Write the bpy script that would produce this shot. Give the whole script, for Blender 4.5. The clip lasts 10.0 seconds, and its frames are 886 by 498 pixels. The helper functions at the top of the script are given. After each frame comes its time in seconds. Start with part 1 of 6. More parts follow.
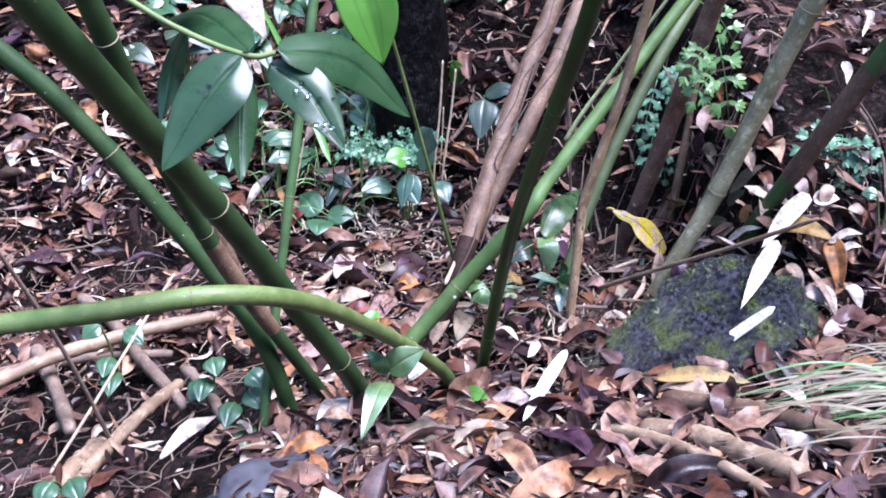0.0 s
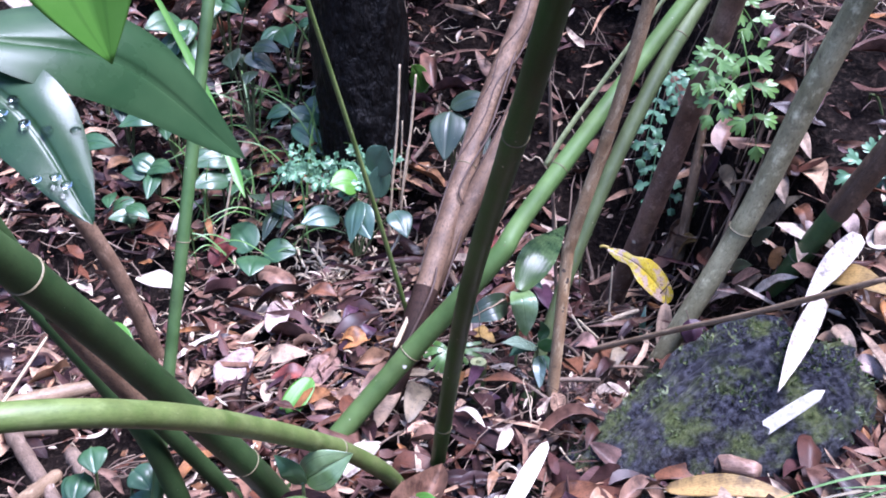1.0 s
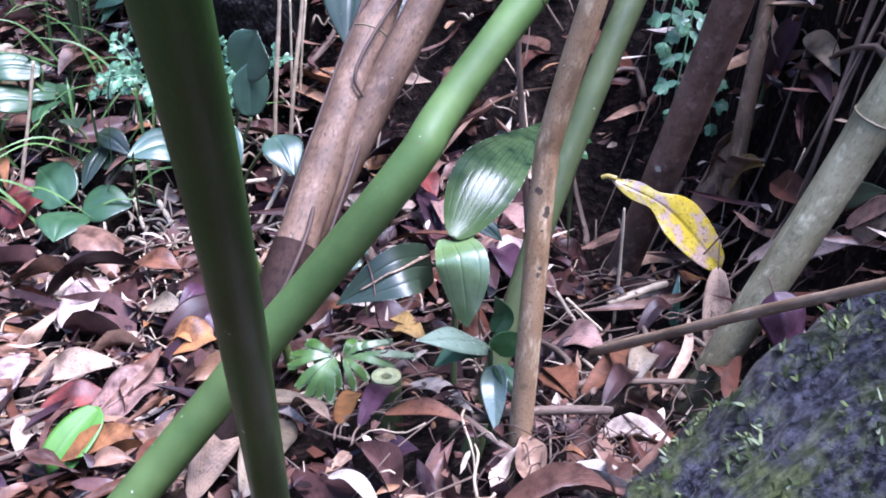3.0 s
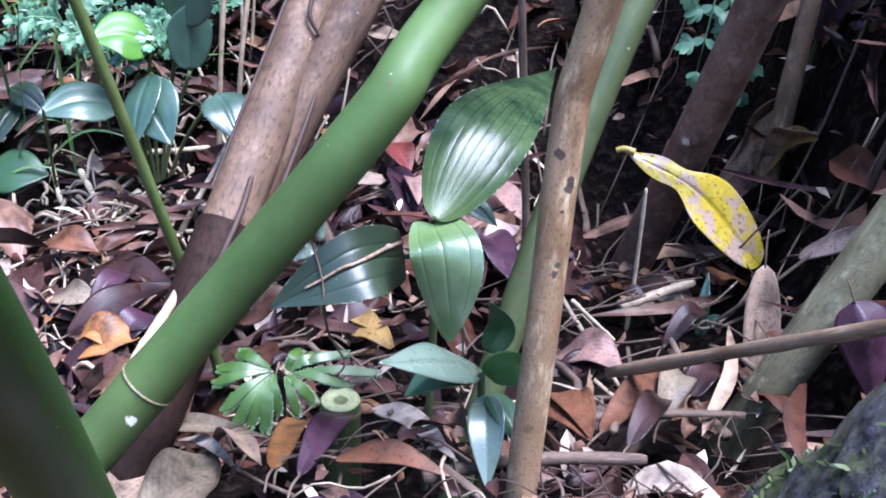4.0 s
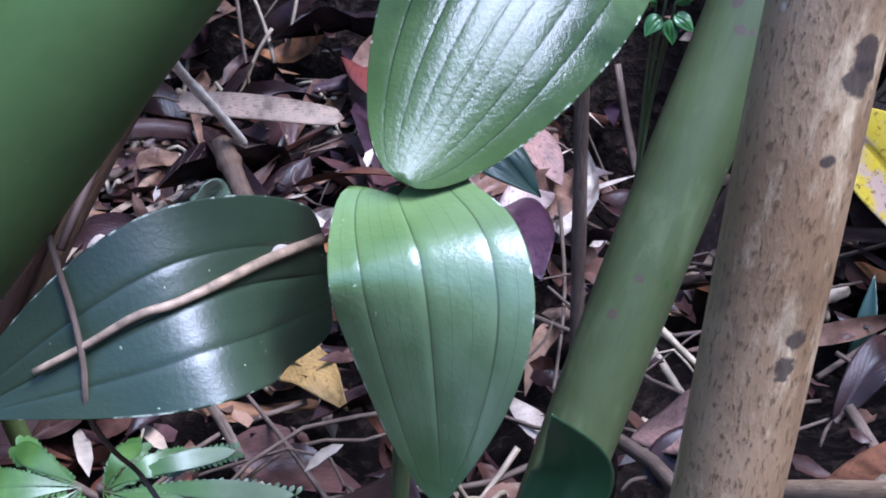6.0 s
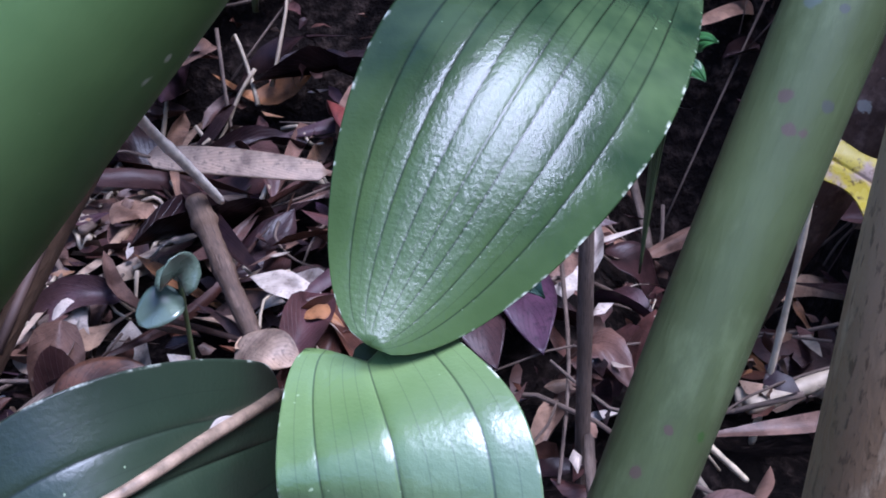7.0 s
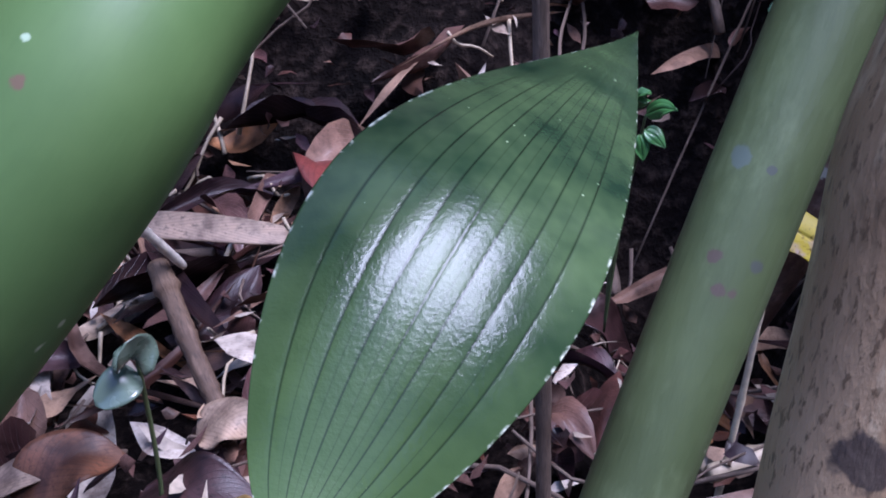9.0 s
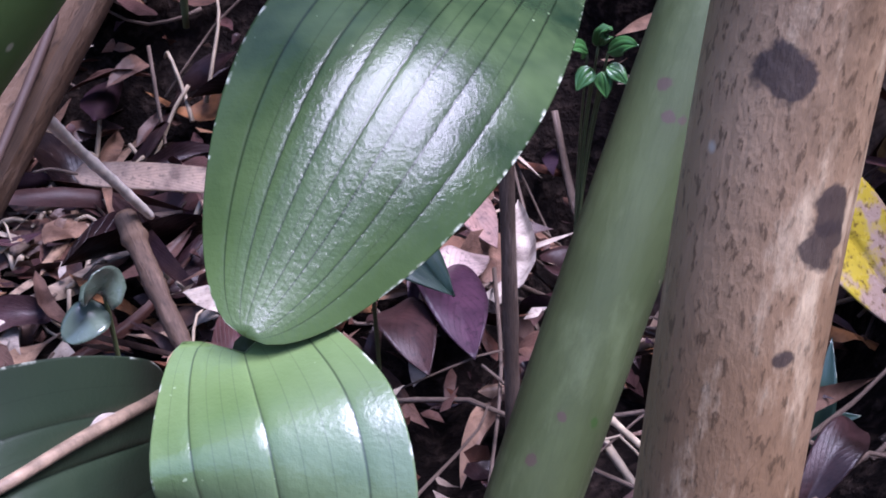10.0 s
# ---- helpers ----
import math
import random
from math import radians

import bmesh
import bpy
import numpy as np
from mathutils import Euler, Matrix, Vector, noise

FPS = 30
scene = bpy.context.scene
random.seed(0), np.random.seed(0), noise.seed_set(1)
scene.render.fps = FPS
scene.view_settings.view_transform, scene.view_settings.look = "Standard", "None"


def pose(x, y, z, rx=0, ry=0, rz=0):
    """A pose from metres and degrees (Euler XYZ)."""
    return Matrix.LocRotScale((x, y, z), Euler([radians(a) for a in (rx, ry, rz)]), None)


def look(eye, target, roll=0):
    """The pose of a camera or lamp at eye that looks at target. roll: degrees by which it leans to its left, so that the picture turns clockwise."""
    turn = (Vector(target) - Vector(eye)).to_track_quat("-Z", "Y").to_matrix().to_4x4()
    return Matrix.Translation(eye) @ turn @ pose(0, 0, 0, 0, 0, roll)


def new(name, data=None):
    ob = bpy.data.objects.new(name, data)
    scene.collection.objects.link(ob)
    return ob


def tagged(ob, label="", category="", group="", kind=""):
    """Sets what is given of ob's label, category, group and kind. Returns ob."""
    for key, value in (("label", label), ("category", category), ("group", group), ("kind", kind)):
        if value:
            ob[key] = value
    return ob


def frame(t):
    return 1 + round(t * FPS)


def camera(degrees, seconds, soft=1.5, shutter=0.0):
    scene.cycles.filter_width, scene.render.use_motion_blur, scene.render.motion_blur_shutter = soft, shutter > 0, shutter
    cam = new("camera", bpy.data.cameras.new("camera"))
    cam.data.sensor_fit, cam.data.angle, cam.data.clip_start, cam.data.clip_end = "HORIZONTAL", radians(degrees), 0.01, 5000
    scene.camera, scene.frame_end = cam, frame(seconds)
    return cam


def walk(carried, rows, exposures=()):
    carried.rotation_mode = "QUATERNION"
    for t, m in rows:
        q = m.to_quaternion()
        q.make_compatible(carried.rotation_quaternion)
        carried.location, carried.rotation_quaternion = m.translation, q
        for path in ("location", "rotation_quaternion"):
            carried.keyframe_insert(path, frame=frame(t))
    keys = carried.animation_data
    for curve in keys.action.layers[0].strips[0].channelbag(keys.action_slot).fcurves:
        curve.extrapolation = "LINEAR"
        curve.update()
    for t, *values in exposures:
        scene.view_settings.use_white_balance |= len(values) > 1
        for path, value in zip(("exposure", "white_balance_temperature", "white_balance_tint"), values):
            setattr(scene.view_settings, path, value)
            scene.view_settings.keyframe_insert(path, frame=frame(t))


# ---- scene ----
cam = camera(41.1, 10.0, soft=1.8)
PATH = [
    (0, (0.008, -0.003, 1.066), (0.046, 1.734, 0.075), -0.0),
    (0.5, (0.047, 0.184, 1.009), (0.091, 1.92, 0.018), -0.3),
    (1, (0.072, 0.356, 0.926), (0.118, 2.098, -0.056), -0.1),
    (1.5, (0.089, 0.487, 0.829), (0.142, 2.235, -0.143), 0.2),
    (2, (0.116, 0.617, 0.734), (0.168, 2.361, -0.243), 0.0),
    (2.5, (0.142, 0.748, 0.654), (0.201, 2.487, -0.331), -0.3),
    (2.7, (0.157, 0.815, 0.609), (0.214, 2.557, -0.372), -0.6),
    (3.8, (0.152, 1.019, 0.499), (0.29, 2.743, -0.505), 1.3),
    (4, (0.161, 1.055, 0.471), (0.283, 2.78, -0.534), 1.7),
    (4.5, (0.173, 1.136, 0.407), (0.301, 2.858, -0.602), 1.7),
    (5, (0.173, 1.215, 0.356), (0.277, 2.934, -0.66), 1.6),
    (5.2, (0.175, 1.242, 0.345), (0.275, 2.958, -0.676), 1.5),
    (6.3, (0.186, 1.343, 0.318), (0.319, 3.029, -0.749), 2.6),
    (6.5, (0.188, 1.35, 0.316), (0.31, 3.041, -0.744), 2.2),
    (7, (0.187, 1.369, 0.319), (0.318, 3.074, -0.719), 2.0),
    (7.5, (0.192, 1.385, 0.326), (0.326, 3.082, -0.724), 1.9),
    (8, (0.193, 1.393, 0.336), (0.338, 3.093, -0.707), 2.5),
    (8.5, (0.193, 1.393, 0.337), (0.331, 3.108, -0.682), 2.9),
    (9, (0.195, 1.381, 0.339), (0.356, 3.089, -0.69), 2.0),
    (9.5, (0.197, 1.374, 0.327), (0.375, 3.081, -0.699), 1.7),
    (10, (0.197, 1.365, 0.317), (0.401, 3.078, -0.694), 1.6),
]
walk(cam, [(t, look(eye, target, roll)) for t, eye, target, roll in PATH], [(0, 3.14, 5400, 21), (0.5, 3.2, 5400, 23), (1.0, 3.16, 5400, 26), (1.5, 3.26, 5400, 28), (2.5, 3.25, 5350, 28), (4.2, 3.16, 5320, 17), (5.2, 3.02, 5220, 12), (6.5, 2.66, 5070, 22), (7.5, 2.62, 5140, 25), (8.2, 2.58, 5120, 28), (9, 2.58, 5200, 28), (9.5, 2.60, 5350, 30), (10, 2.72, 5500, 34)])

# ---- light ----
world = bpy.data.worlds.new("overcast_sky")
scene.world = world
world.use_nodes = True
wn, wl = world.node_tree.nodes, world.node_tree.links
sky = wn.new("ShaderNodeTexSky")
sky.sky_type = "NISHITA"
sky.sun_disc = False
sky.sun_elevation, sky.sun_rotation = radians(66), radians(108)
wn["Background"].inputs["Strength"].default_value = 0.078
wl.new(sky.outputs[0], wn["Background"].inputs["Color"])
sun = new("sun", bpy.data.lights.new("sun", "SUN"))
sun.data.energy, sun.data.angle, sun.data.color = 2.25, radians(36), (1.0, 0.965, 0.99)
sun.matrix_world = look((2.7, 0.8, 6), (0.2, 1.6, 0))

RNG = np.random.default_rng(7)


# ---- materials ----
def material(name):
    m = bpy.data.materials.new(name)
    m.use_nodes = True
    n = m.node_tree.nodes
    return m, n, m.node_tree.links, n["Principled BSDF"]


def ramp(n, l, source, stops, interp="LINEAR"):
    r = n.new("ShaderNodeValToRGB")
    r.color_ramp.interpolation = interp
    els = r.color_ramp.elements
    while len(els) < len(stops):
        els.new(0.5)
    for e, (p, c) in zip(els, stops):
        e.position, e.color = p, (*c, 1)
    l.new(source, r.inputs[0])
    return r.outputs[0]


def noise_node(n, l, scale, detail=4, coord=None, stretch=None, rough=0.6):
    t = n.new("ShaderNodeTexNoise")
    t.inputs["Scale"].default_value, t.inputs["Detail"].default_value, t.inputs["Roughness"].default_value = scale, detail, rough
    if coord is None:
        tc = n.new("ShaderNodeTexCoord")
        coord = tc.outputs["Object"]
    if stretch:
        mp = n.new("ShaderNodeMapping")
        mp.inputs["Scale"].default_value = stretch
        l.new(coord, mp.inputs["Vector"])
        coord = mp.outputs[0]
    l.new(coord, t.inputs["Vector"])
    return t.outputs["Fac"]


def mix(n, l, fac, a, b, mode="MIX"):
    x = n.new("ShaderNodeMix")
    x.data_type, x.blend_type = "RGBA", mode
    for sock, v in ((x.inputs[0], fac), (x.inputs[6], a), (x.inputs[7], b)):
        if isinstance(v, (int, float)):
            sock.default_value = v
        elif isinstance(v, tuple):
            sock.default_value = (*v, 1)
        else:
            l.new(v, sock)
    return x.outputs[2]


def bump(n, l, b, height, strength, dist):
    k = n.new("ShaderNodeBump")
    k.inputs["Strength"].default_value, k.inputs["Distance"].default_value = strength, dist
    l.new(height, k.inputs["Height"])
    l.new(k.outputs[0], b.inputs["Normal"])


def uv_out(n):
    return n.new("ShaderNodeTexCoord").outputs["UV"]


def culm_material(name, base, light, spot, rough, spots=0.25, wear=(0.45, 0.42, 0.33), streak=0.35, marks=(), gloss=0.4, fleck=(0.50, 0.66), grain=(42, 190), lichen=0.0, bark=0.25):
    m, n, l, b = material(name)
    big = noise_node(n, l, 26, 5)
    c = mix(n, l, ramp(n, l, big, [(0.35, (0, 0, 0)), (0.7, (1, 1, 1))]), base, light)
    fine = noise_node(n, l, 1.0, 6, uv_out(n), (*grain, 1))
    c = mix(n, l, ramp(n, l, fine, [(fleck[0], (0, 0, 0)), (fleck[1], (streak,) * 3)]), c, tuple(0.36 * v for v in base))
    patch = noise_node(n, l, 11, 5)
    c = mix(n, l, 1.0, c, ramp(n, l, patch, [(0.35, (0.68, 0.66, 0.64)), (0.65, (1.12, 1.12, 1.12))]), "MULTIPLY")
    b.inputs["Specular IOR Level"].default_value = gloss
    if lichen:
        pale = noise_node(n, l, 1.0, 7, uv_out(n), (5, 34, 1), 0.7)
        c = mix(n, l, ramp(n, l, pale, [(0.53, (0, 0, 0)), (0.66, (lichen,) * 3)]), c, tuple(min(0.7, 1.7 * v + 0.05) for v in light))
        stain = noise_node(n, l, 1.0, 7, uv_out(n), (3, 26, 1), 0.7)
        c = mix(n, l, ramp(n, l, stain, [(0.36, (lichen,) * 3), (0.47, (0, 0, 0))]), c, tuple(0.35 * v for v in base))
    sp = noise_node(n, l, 75, 2)
    c = mix(n, l, ramp(n, l, sp, [(0.80 - spots * 0.4, (0, 0, 0)), (0.83 - spots * 0.4, (0.7, 0.7, 0.7))]), c, spot)
    wr = noise_node(n, l, 190, 2)
    c = mix(n, l, ramp(n, l, wr, [(0.74, (0, 0, 0)), (0.78, (0.8, 0.8, 0.8))]), c, wear)
    for at, size, col in marks:
        far = n.new("ShaderNodeVectorMath")
        far.operation = "DISTANCE"
        far.inputs[1].default_value = at
        l.new(n.new("ShaderNodeTexCoord").outputs["Object"], far.inputs[0])
        near_by = n.new("ShaderNodeMath")
        near_by.operation = "MULTIPLY"
        near_by.inputs[1].default_value = 0.3 / size
        l.new(far.outputs["Value"], near_by.inputs[0])
        wob = n.new("ShaderNodeMath")
        wob.operation = "MULTIPLY_ADD"
        wob.inputs[1].default_value = 0.45
        l.new(noise_node(n, l, 420, 3), wob.inputs[0])
        l.new(near_by.outputs[0], wob.inputs[2])
        c = mix(n, l, ramp(n, l, wob.outputs[0], [(0.46, (0.9, 0.9, 0.9)), (0.53, (0, 0, 0))]), c, col)
    l.new(c, b.inputs["Base Color"])
    l.new(ramp(n, l, big, [(0.2, (rough - 0.08,) * 3), (0.8, (rough + 0.15,) * 3)]), b.inputs["Roughness"])
    bump(n, l, b, fine, bark, 0.0006 + 0.001 * lichen)
    return m


GREY_SPOT, DARK_SPOT, SCAR = (0.055, 0.06, 0.05), (0.045, 0.033, 0.028), (0.62, 0.58, 0.45)
TAN_MARKS = [((0.0120, 0.0213, 0.2265), 0.0023, DARK_SPOT), ((0.0167, 0.0190, 0.2166), 0.0022, DARK_SPOT), ((0.0164, 0.0184, 0.2139), 0.0022, DARK_SPOT), ((0.0140, 0.0159, 0.2054), 0.0011, DARK_SPOT), ((0.0134, 0.0117, 0.1851), 0.0016, DARK_SPOT), ((0.0120, 0.0107, 0.1816), 0.0017, DARK_SPOT)]
RUST = (0.075, 0.05, 0.04)
SPECK_MARKS = [((0.0604, 0.0661, 0.185), 0.0013, RUST), ((0.0607, 0.0628, 0.1811), 0.0012, RUST), ((0.0625, 0.0626, 0.1806), 0.0009, RUST), ((0.0663, 0.0644, 0.184), 0.0012, GREY_SPOT), ((0.0682, 0.0699, 0.1973), 0.0008, GREY_SPOT), ((0.0645, 0.0731, 0.1982), 0.0018, (0.085, 0.11, 0.09)), ((0.0488, 0.0448, 0.1377), 0.0010, (0.03, 0.07, 0.012)), ((0.0438, 0.0448, 0.1391), 0.0009, RUST), ((0.0391, 0.0429, 0.1322), 0.0012, RUST)]
OLIVE_MARKS = [((0.077, -0.079, 0.298), 0.0040, SCAR), ((0.075, -0.075, 0.279), 0.0030, SCAR), ((0.066, -0.067, 0.241), 0.0036, SCAR), ((0.094, -0.088, 0.340), 0.0030, SCAR)]
M_GREEN = culm_material("green_culm", (0.042, 0.086, 0.026), (0.070, 0.128, 0.042), (0.07, 0.085, 0.04), 0.46, 0.05, streak=0.2)
M_GREEN_BIG = culm_material("green_culm_scarred", (0.060, 0.110, 0.030), (0.096, 0.155, 0.046), (0.085, 0.075, 0.05), 0.54, gloss=0.28, spots=0.05, streak=0.06, bark=0.08, marks=(((0.1406, 0.0558, 0.142), 0.0026, (0.75, 0.72, 0.62)), ((0.2518, 0.0637, 0.2946), 0.0011, (0.12, 0.07, 0.045)), ((0.2523, 0.0657, 0.2975), 0.0007, (0.30, 0.38, 0.24))))
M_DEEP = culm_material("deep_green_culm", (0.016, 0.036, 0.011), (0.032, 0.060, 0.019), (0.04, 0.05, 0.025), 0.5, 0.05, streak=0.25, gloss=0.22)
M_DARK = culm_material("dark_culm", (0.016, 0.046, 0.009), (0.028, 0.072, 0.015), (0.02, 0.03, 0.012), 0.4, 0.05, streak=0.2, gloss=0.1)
M_OLIVE = culm_material("olive_culm", (0.21, 0.19, 0.10), (0.38, 0.345, 0.20), (0.075, 0.05, 0.035), 0.5, 0.2, streak=0.45, marks=OLIVE_MARKS, lichen=0.7)
M_SPECK = culm_material("speckled_green_culm", (0.066, 0.090, 0.034), (0.094, 0.124, 0.048), (0.055, 0.06, 0.045), 0.5, 0.1, streak=0.12, marks=SPECK_MARKS, lichen=0.2)
M_BROWN = culm_material("brown_culm", (0.080, 0.045, 0.026), (0.180, 0.112, 0.068), (0.035, 0.022, 0.017), 0.6, 0.2, streak=0.75, lichen=0.35, bark=0.7)
# near-black brown for a foot that lies in shade and is wet
M_FOOT_SHADE = culm_material("foot_shade_sleeve", (0.013, 0.0075, 0.006), (0.034, 0.019, 0.014), (0.012, 0.008, 0.007), 0.6, 0.2, streak=0.7, bark=0.9, gloss=0.1)
M_TAN_SPOT = culm_material("spotted_tan_culm", (0.25, 0.155, 0.080), (0.43, 0.30, 0.175), (0.12, 0.08, 0.05), 0.45, 0.25, streak=0.75, lichen=0.6, marks=TAN_MARKS, fleck=(0.55, 0.62), grain=(64, 520))
M_TAN = culm_material("tan_culm", (0.17, 0.110, 0.064), (0.31, 0.22, 0.14), (0.07, 0.05, 0.036), 0.55, 0.15, streak=0.5, lichen=0.5)
M_DBROWN = culm_material("dark_brown_culm", (0.15, 0.082, 0.055), (0.29, 0.185, 0.135), (0.04, 0.024, 0.02), 0.42, 0.1, streak=0.5, lichen=0.6, bark=0.6, marks=(((0.027, -0.099, 0.232), 0.0030, SCAR),))
M_LIGHT = culm_material("young_culm", (0.072, 0.112, 0.027), (0.135, 0.170, 0.055), (0.15, 0.15, 0.07), 0.46, 0.0, streak=0.3, gloss=0.3, lichen=0.2)


def plain(name, color, rough=0.6, scale=60, vary=0.35):
    m, n, l, b = material(name)
    f = noise_node(n, l, scale, 4)
    c = mix(n, l, ramp(n, l, f, [(0.3, (0, 0, 0)), (0.75, (1, 1, 1))]), tuple(v * (1 - vary) for v in color), tuple(min(1, v * (1 + vary)) for v in color))
    l.new(c, b.inputs["Base Color"])
    b.inputs["Roughness"].default_value = rough
    bump(n, l, b, f, 0.3, 0.001)
    return m


M_NODE = plain("culm_node_ring", (0.14, 0.115, 0.06), 0.6, 400)
M_DRY = plain("bleached_straw", (0.62, 0.50, 0.33), 0.6, 120)
M_BEIGE = plain("beige_twig", (0.27, 0.19, 0.125), 0.6, 300, 0.6)
M_STRAW = plain("dry_straw", (0.34, 0.265, 0.175), 0.6, 120)
M_PALE = plain("bleached_sheath", (0.62, 0.56, 0.47), 0.5, 160, 0.35)
M_SHEATH = plain("grey_sheath", (0.42, 0.36, 0.30), 0.55, 130, 0.7)
M_CHIP = plain("sheath_chips", (0.29, 0.235, 0.175), 0.6, 160, 0.4)
M_TWIG = culm_material("twig_bark", (0.10, 0.066, 0.045), (0.21, 0.15, 0.11), (0.05, 0.03, 0.022), 0.7, 0.1, streak=0.7, lichen=0.4, bark=0.6)
M_ROOT = plain("dark_root", (0.045, 0.024, 0.016), 0.7)


def soil_material():
    m, n, l, b = material("forest_soil_with_shade")
    a, f = noise_node(n, l, 9, 5), noise_node(n, l, 130, 6)
    # near-black base also stands in for shade in leaf gaps and the hollow
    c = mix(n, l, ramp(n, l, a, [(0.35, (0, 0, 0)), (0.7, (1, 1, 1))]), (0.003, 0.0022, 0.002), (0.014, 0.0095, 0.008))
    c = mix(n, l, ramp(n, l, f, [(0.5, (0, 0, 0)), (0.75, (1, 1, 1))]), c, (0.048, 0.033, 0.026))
    l.new(c, b.inputs["Base Color"])
    b.inputs["Roughness"].default_value = 0.8
    b.inputs["Specular IOR Level"].default_value = 0.06
    bump(n, l, b, f, 1.0, 0.008)
    return m


M_SOIL = soil_material()


def litter_material():
    m, n, l, b = material("dead_leaves")
    geo = n.new("ShaderNodeNewGeometry")
    rnd = geo.outputs["Random Per Island"]
    c = ramp(n, l, rnd, [(0.0, (0.006, 0.004, 0.005)), (0.16, (0.026, 0.012, 0.014)), (0.30, (0.110, 0.040, 0.020)), (0.40, (0.034, 0.017, 0.030)), (0.50, (0.140, 0.072, 0.050)), (0.60, (0.075, 0.037, 0.036)),
                         (0.69, (0.22, 0.130, 0.090)), (0.77, (0.19, 0.100, 0.066)), (0.84, (0.38, 0.25, 0.165)), (0.89, (0.26, 0.110, 0.038)), (0.94, (0.46, 0.35, 0.25)), (1.0, (0.60, 0.52, 0.43))])
    uv = uv_out(n)
    blot = noise_node(n, l, 70, 4)
    c = mix(n, l, ramp(n, l, blot, [(0.4, (0, 0, 0)), (0.75, (0.55, 0.55, 0.55))]), c, (0.055, 0.03, 0.022), "MIX")
    sep = n.new("ShaderNodeSeparateXYZ")
    l.new(uv, sep.inputs[0])
    off = n.new("ShaderNodeMath")
    off.operation = "PINGPONG"
    off.inputs[1].default_value = 0.5
    l.new(sep.outputs["Y"], off.inputs[0])
    along = n.new("ShaderNodeMath")
    along.operation = "MULTIPLY_ADD"
    along.inputs[1].default_value = 0.8
    l.new(off.outputs[0], along.inputs[0])
    l.new(sep.outputs["X"], along.inputs[2])
    mul = n.new("ShaderNodeMath")
    mul.operation = "MULTIPLY"
    mul.inputs[1].default_value = 75.0
    l.new(along.outputs[0], mul.inputs[0])
    rib = n.new("ShaderNodeMath")
    rib.operation = "SINE"
    l.new(mul.outputs[0], rib.inputs[0])
    ridge = ramp(n, l, rib.outputs[0], [(0.85, (0, 0, 0)), (1.0, (0.35, 0.35, 0.35))])
    crease = mix(n, l, 0.5, ridge, noise_node(n, l, 140, 4))
    c = mix(n, l, ramp(n, l, noise_node(n, l, 480, 3), [(0.55, (0, 0, 0)), (0.7, (0.6, 0.6, 0.6))]), c, mix(n, l, 1.0, c, (0.45, 0.4, 0.4), "MULTIPLY"))
    c = mix(n, l, 1.0, c, ramp(n, l, noise_node(n, l, 48, 6), [(0.36, (0.35, 0.32, 0.32)), (0.5, (0.85, 0.85, 0.85)), (0.66, (1.2, 1.18, 1.15))]), "MULTIPLY")
    l.new(c, b.inputs["Base Color"])
    l.new(ramp(n, l, rnd, [(0.0, (0.28,) * 3), (0.3, (0.48,) * 3), (0.6, (0.34,) * 3), (1.0, (0.5,) * 3)]), b.inputs["Roughness"])
    b.inputs["Specular IOR Level"].default_value = 0.22
    bump(n, l, b, crease, 0.6, 0.0012)
    return m


M_LITTER = litter_material()


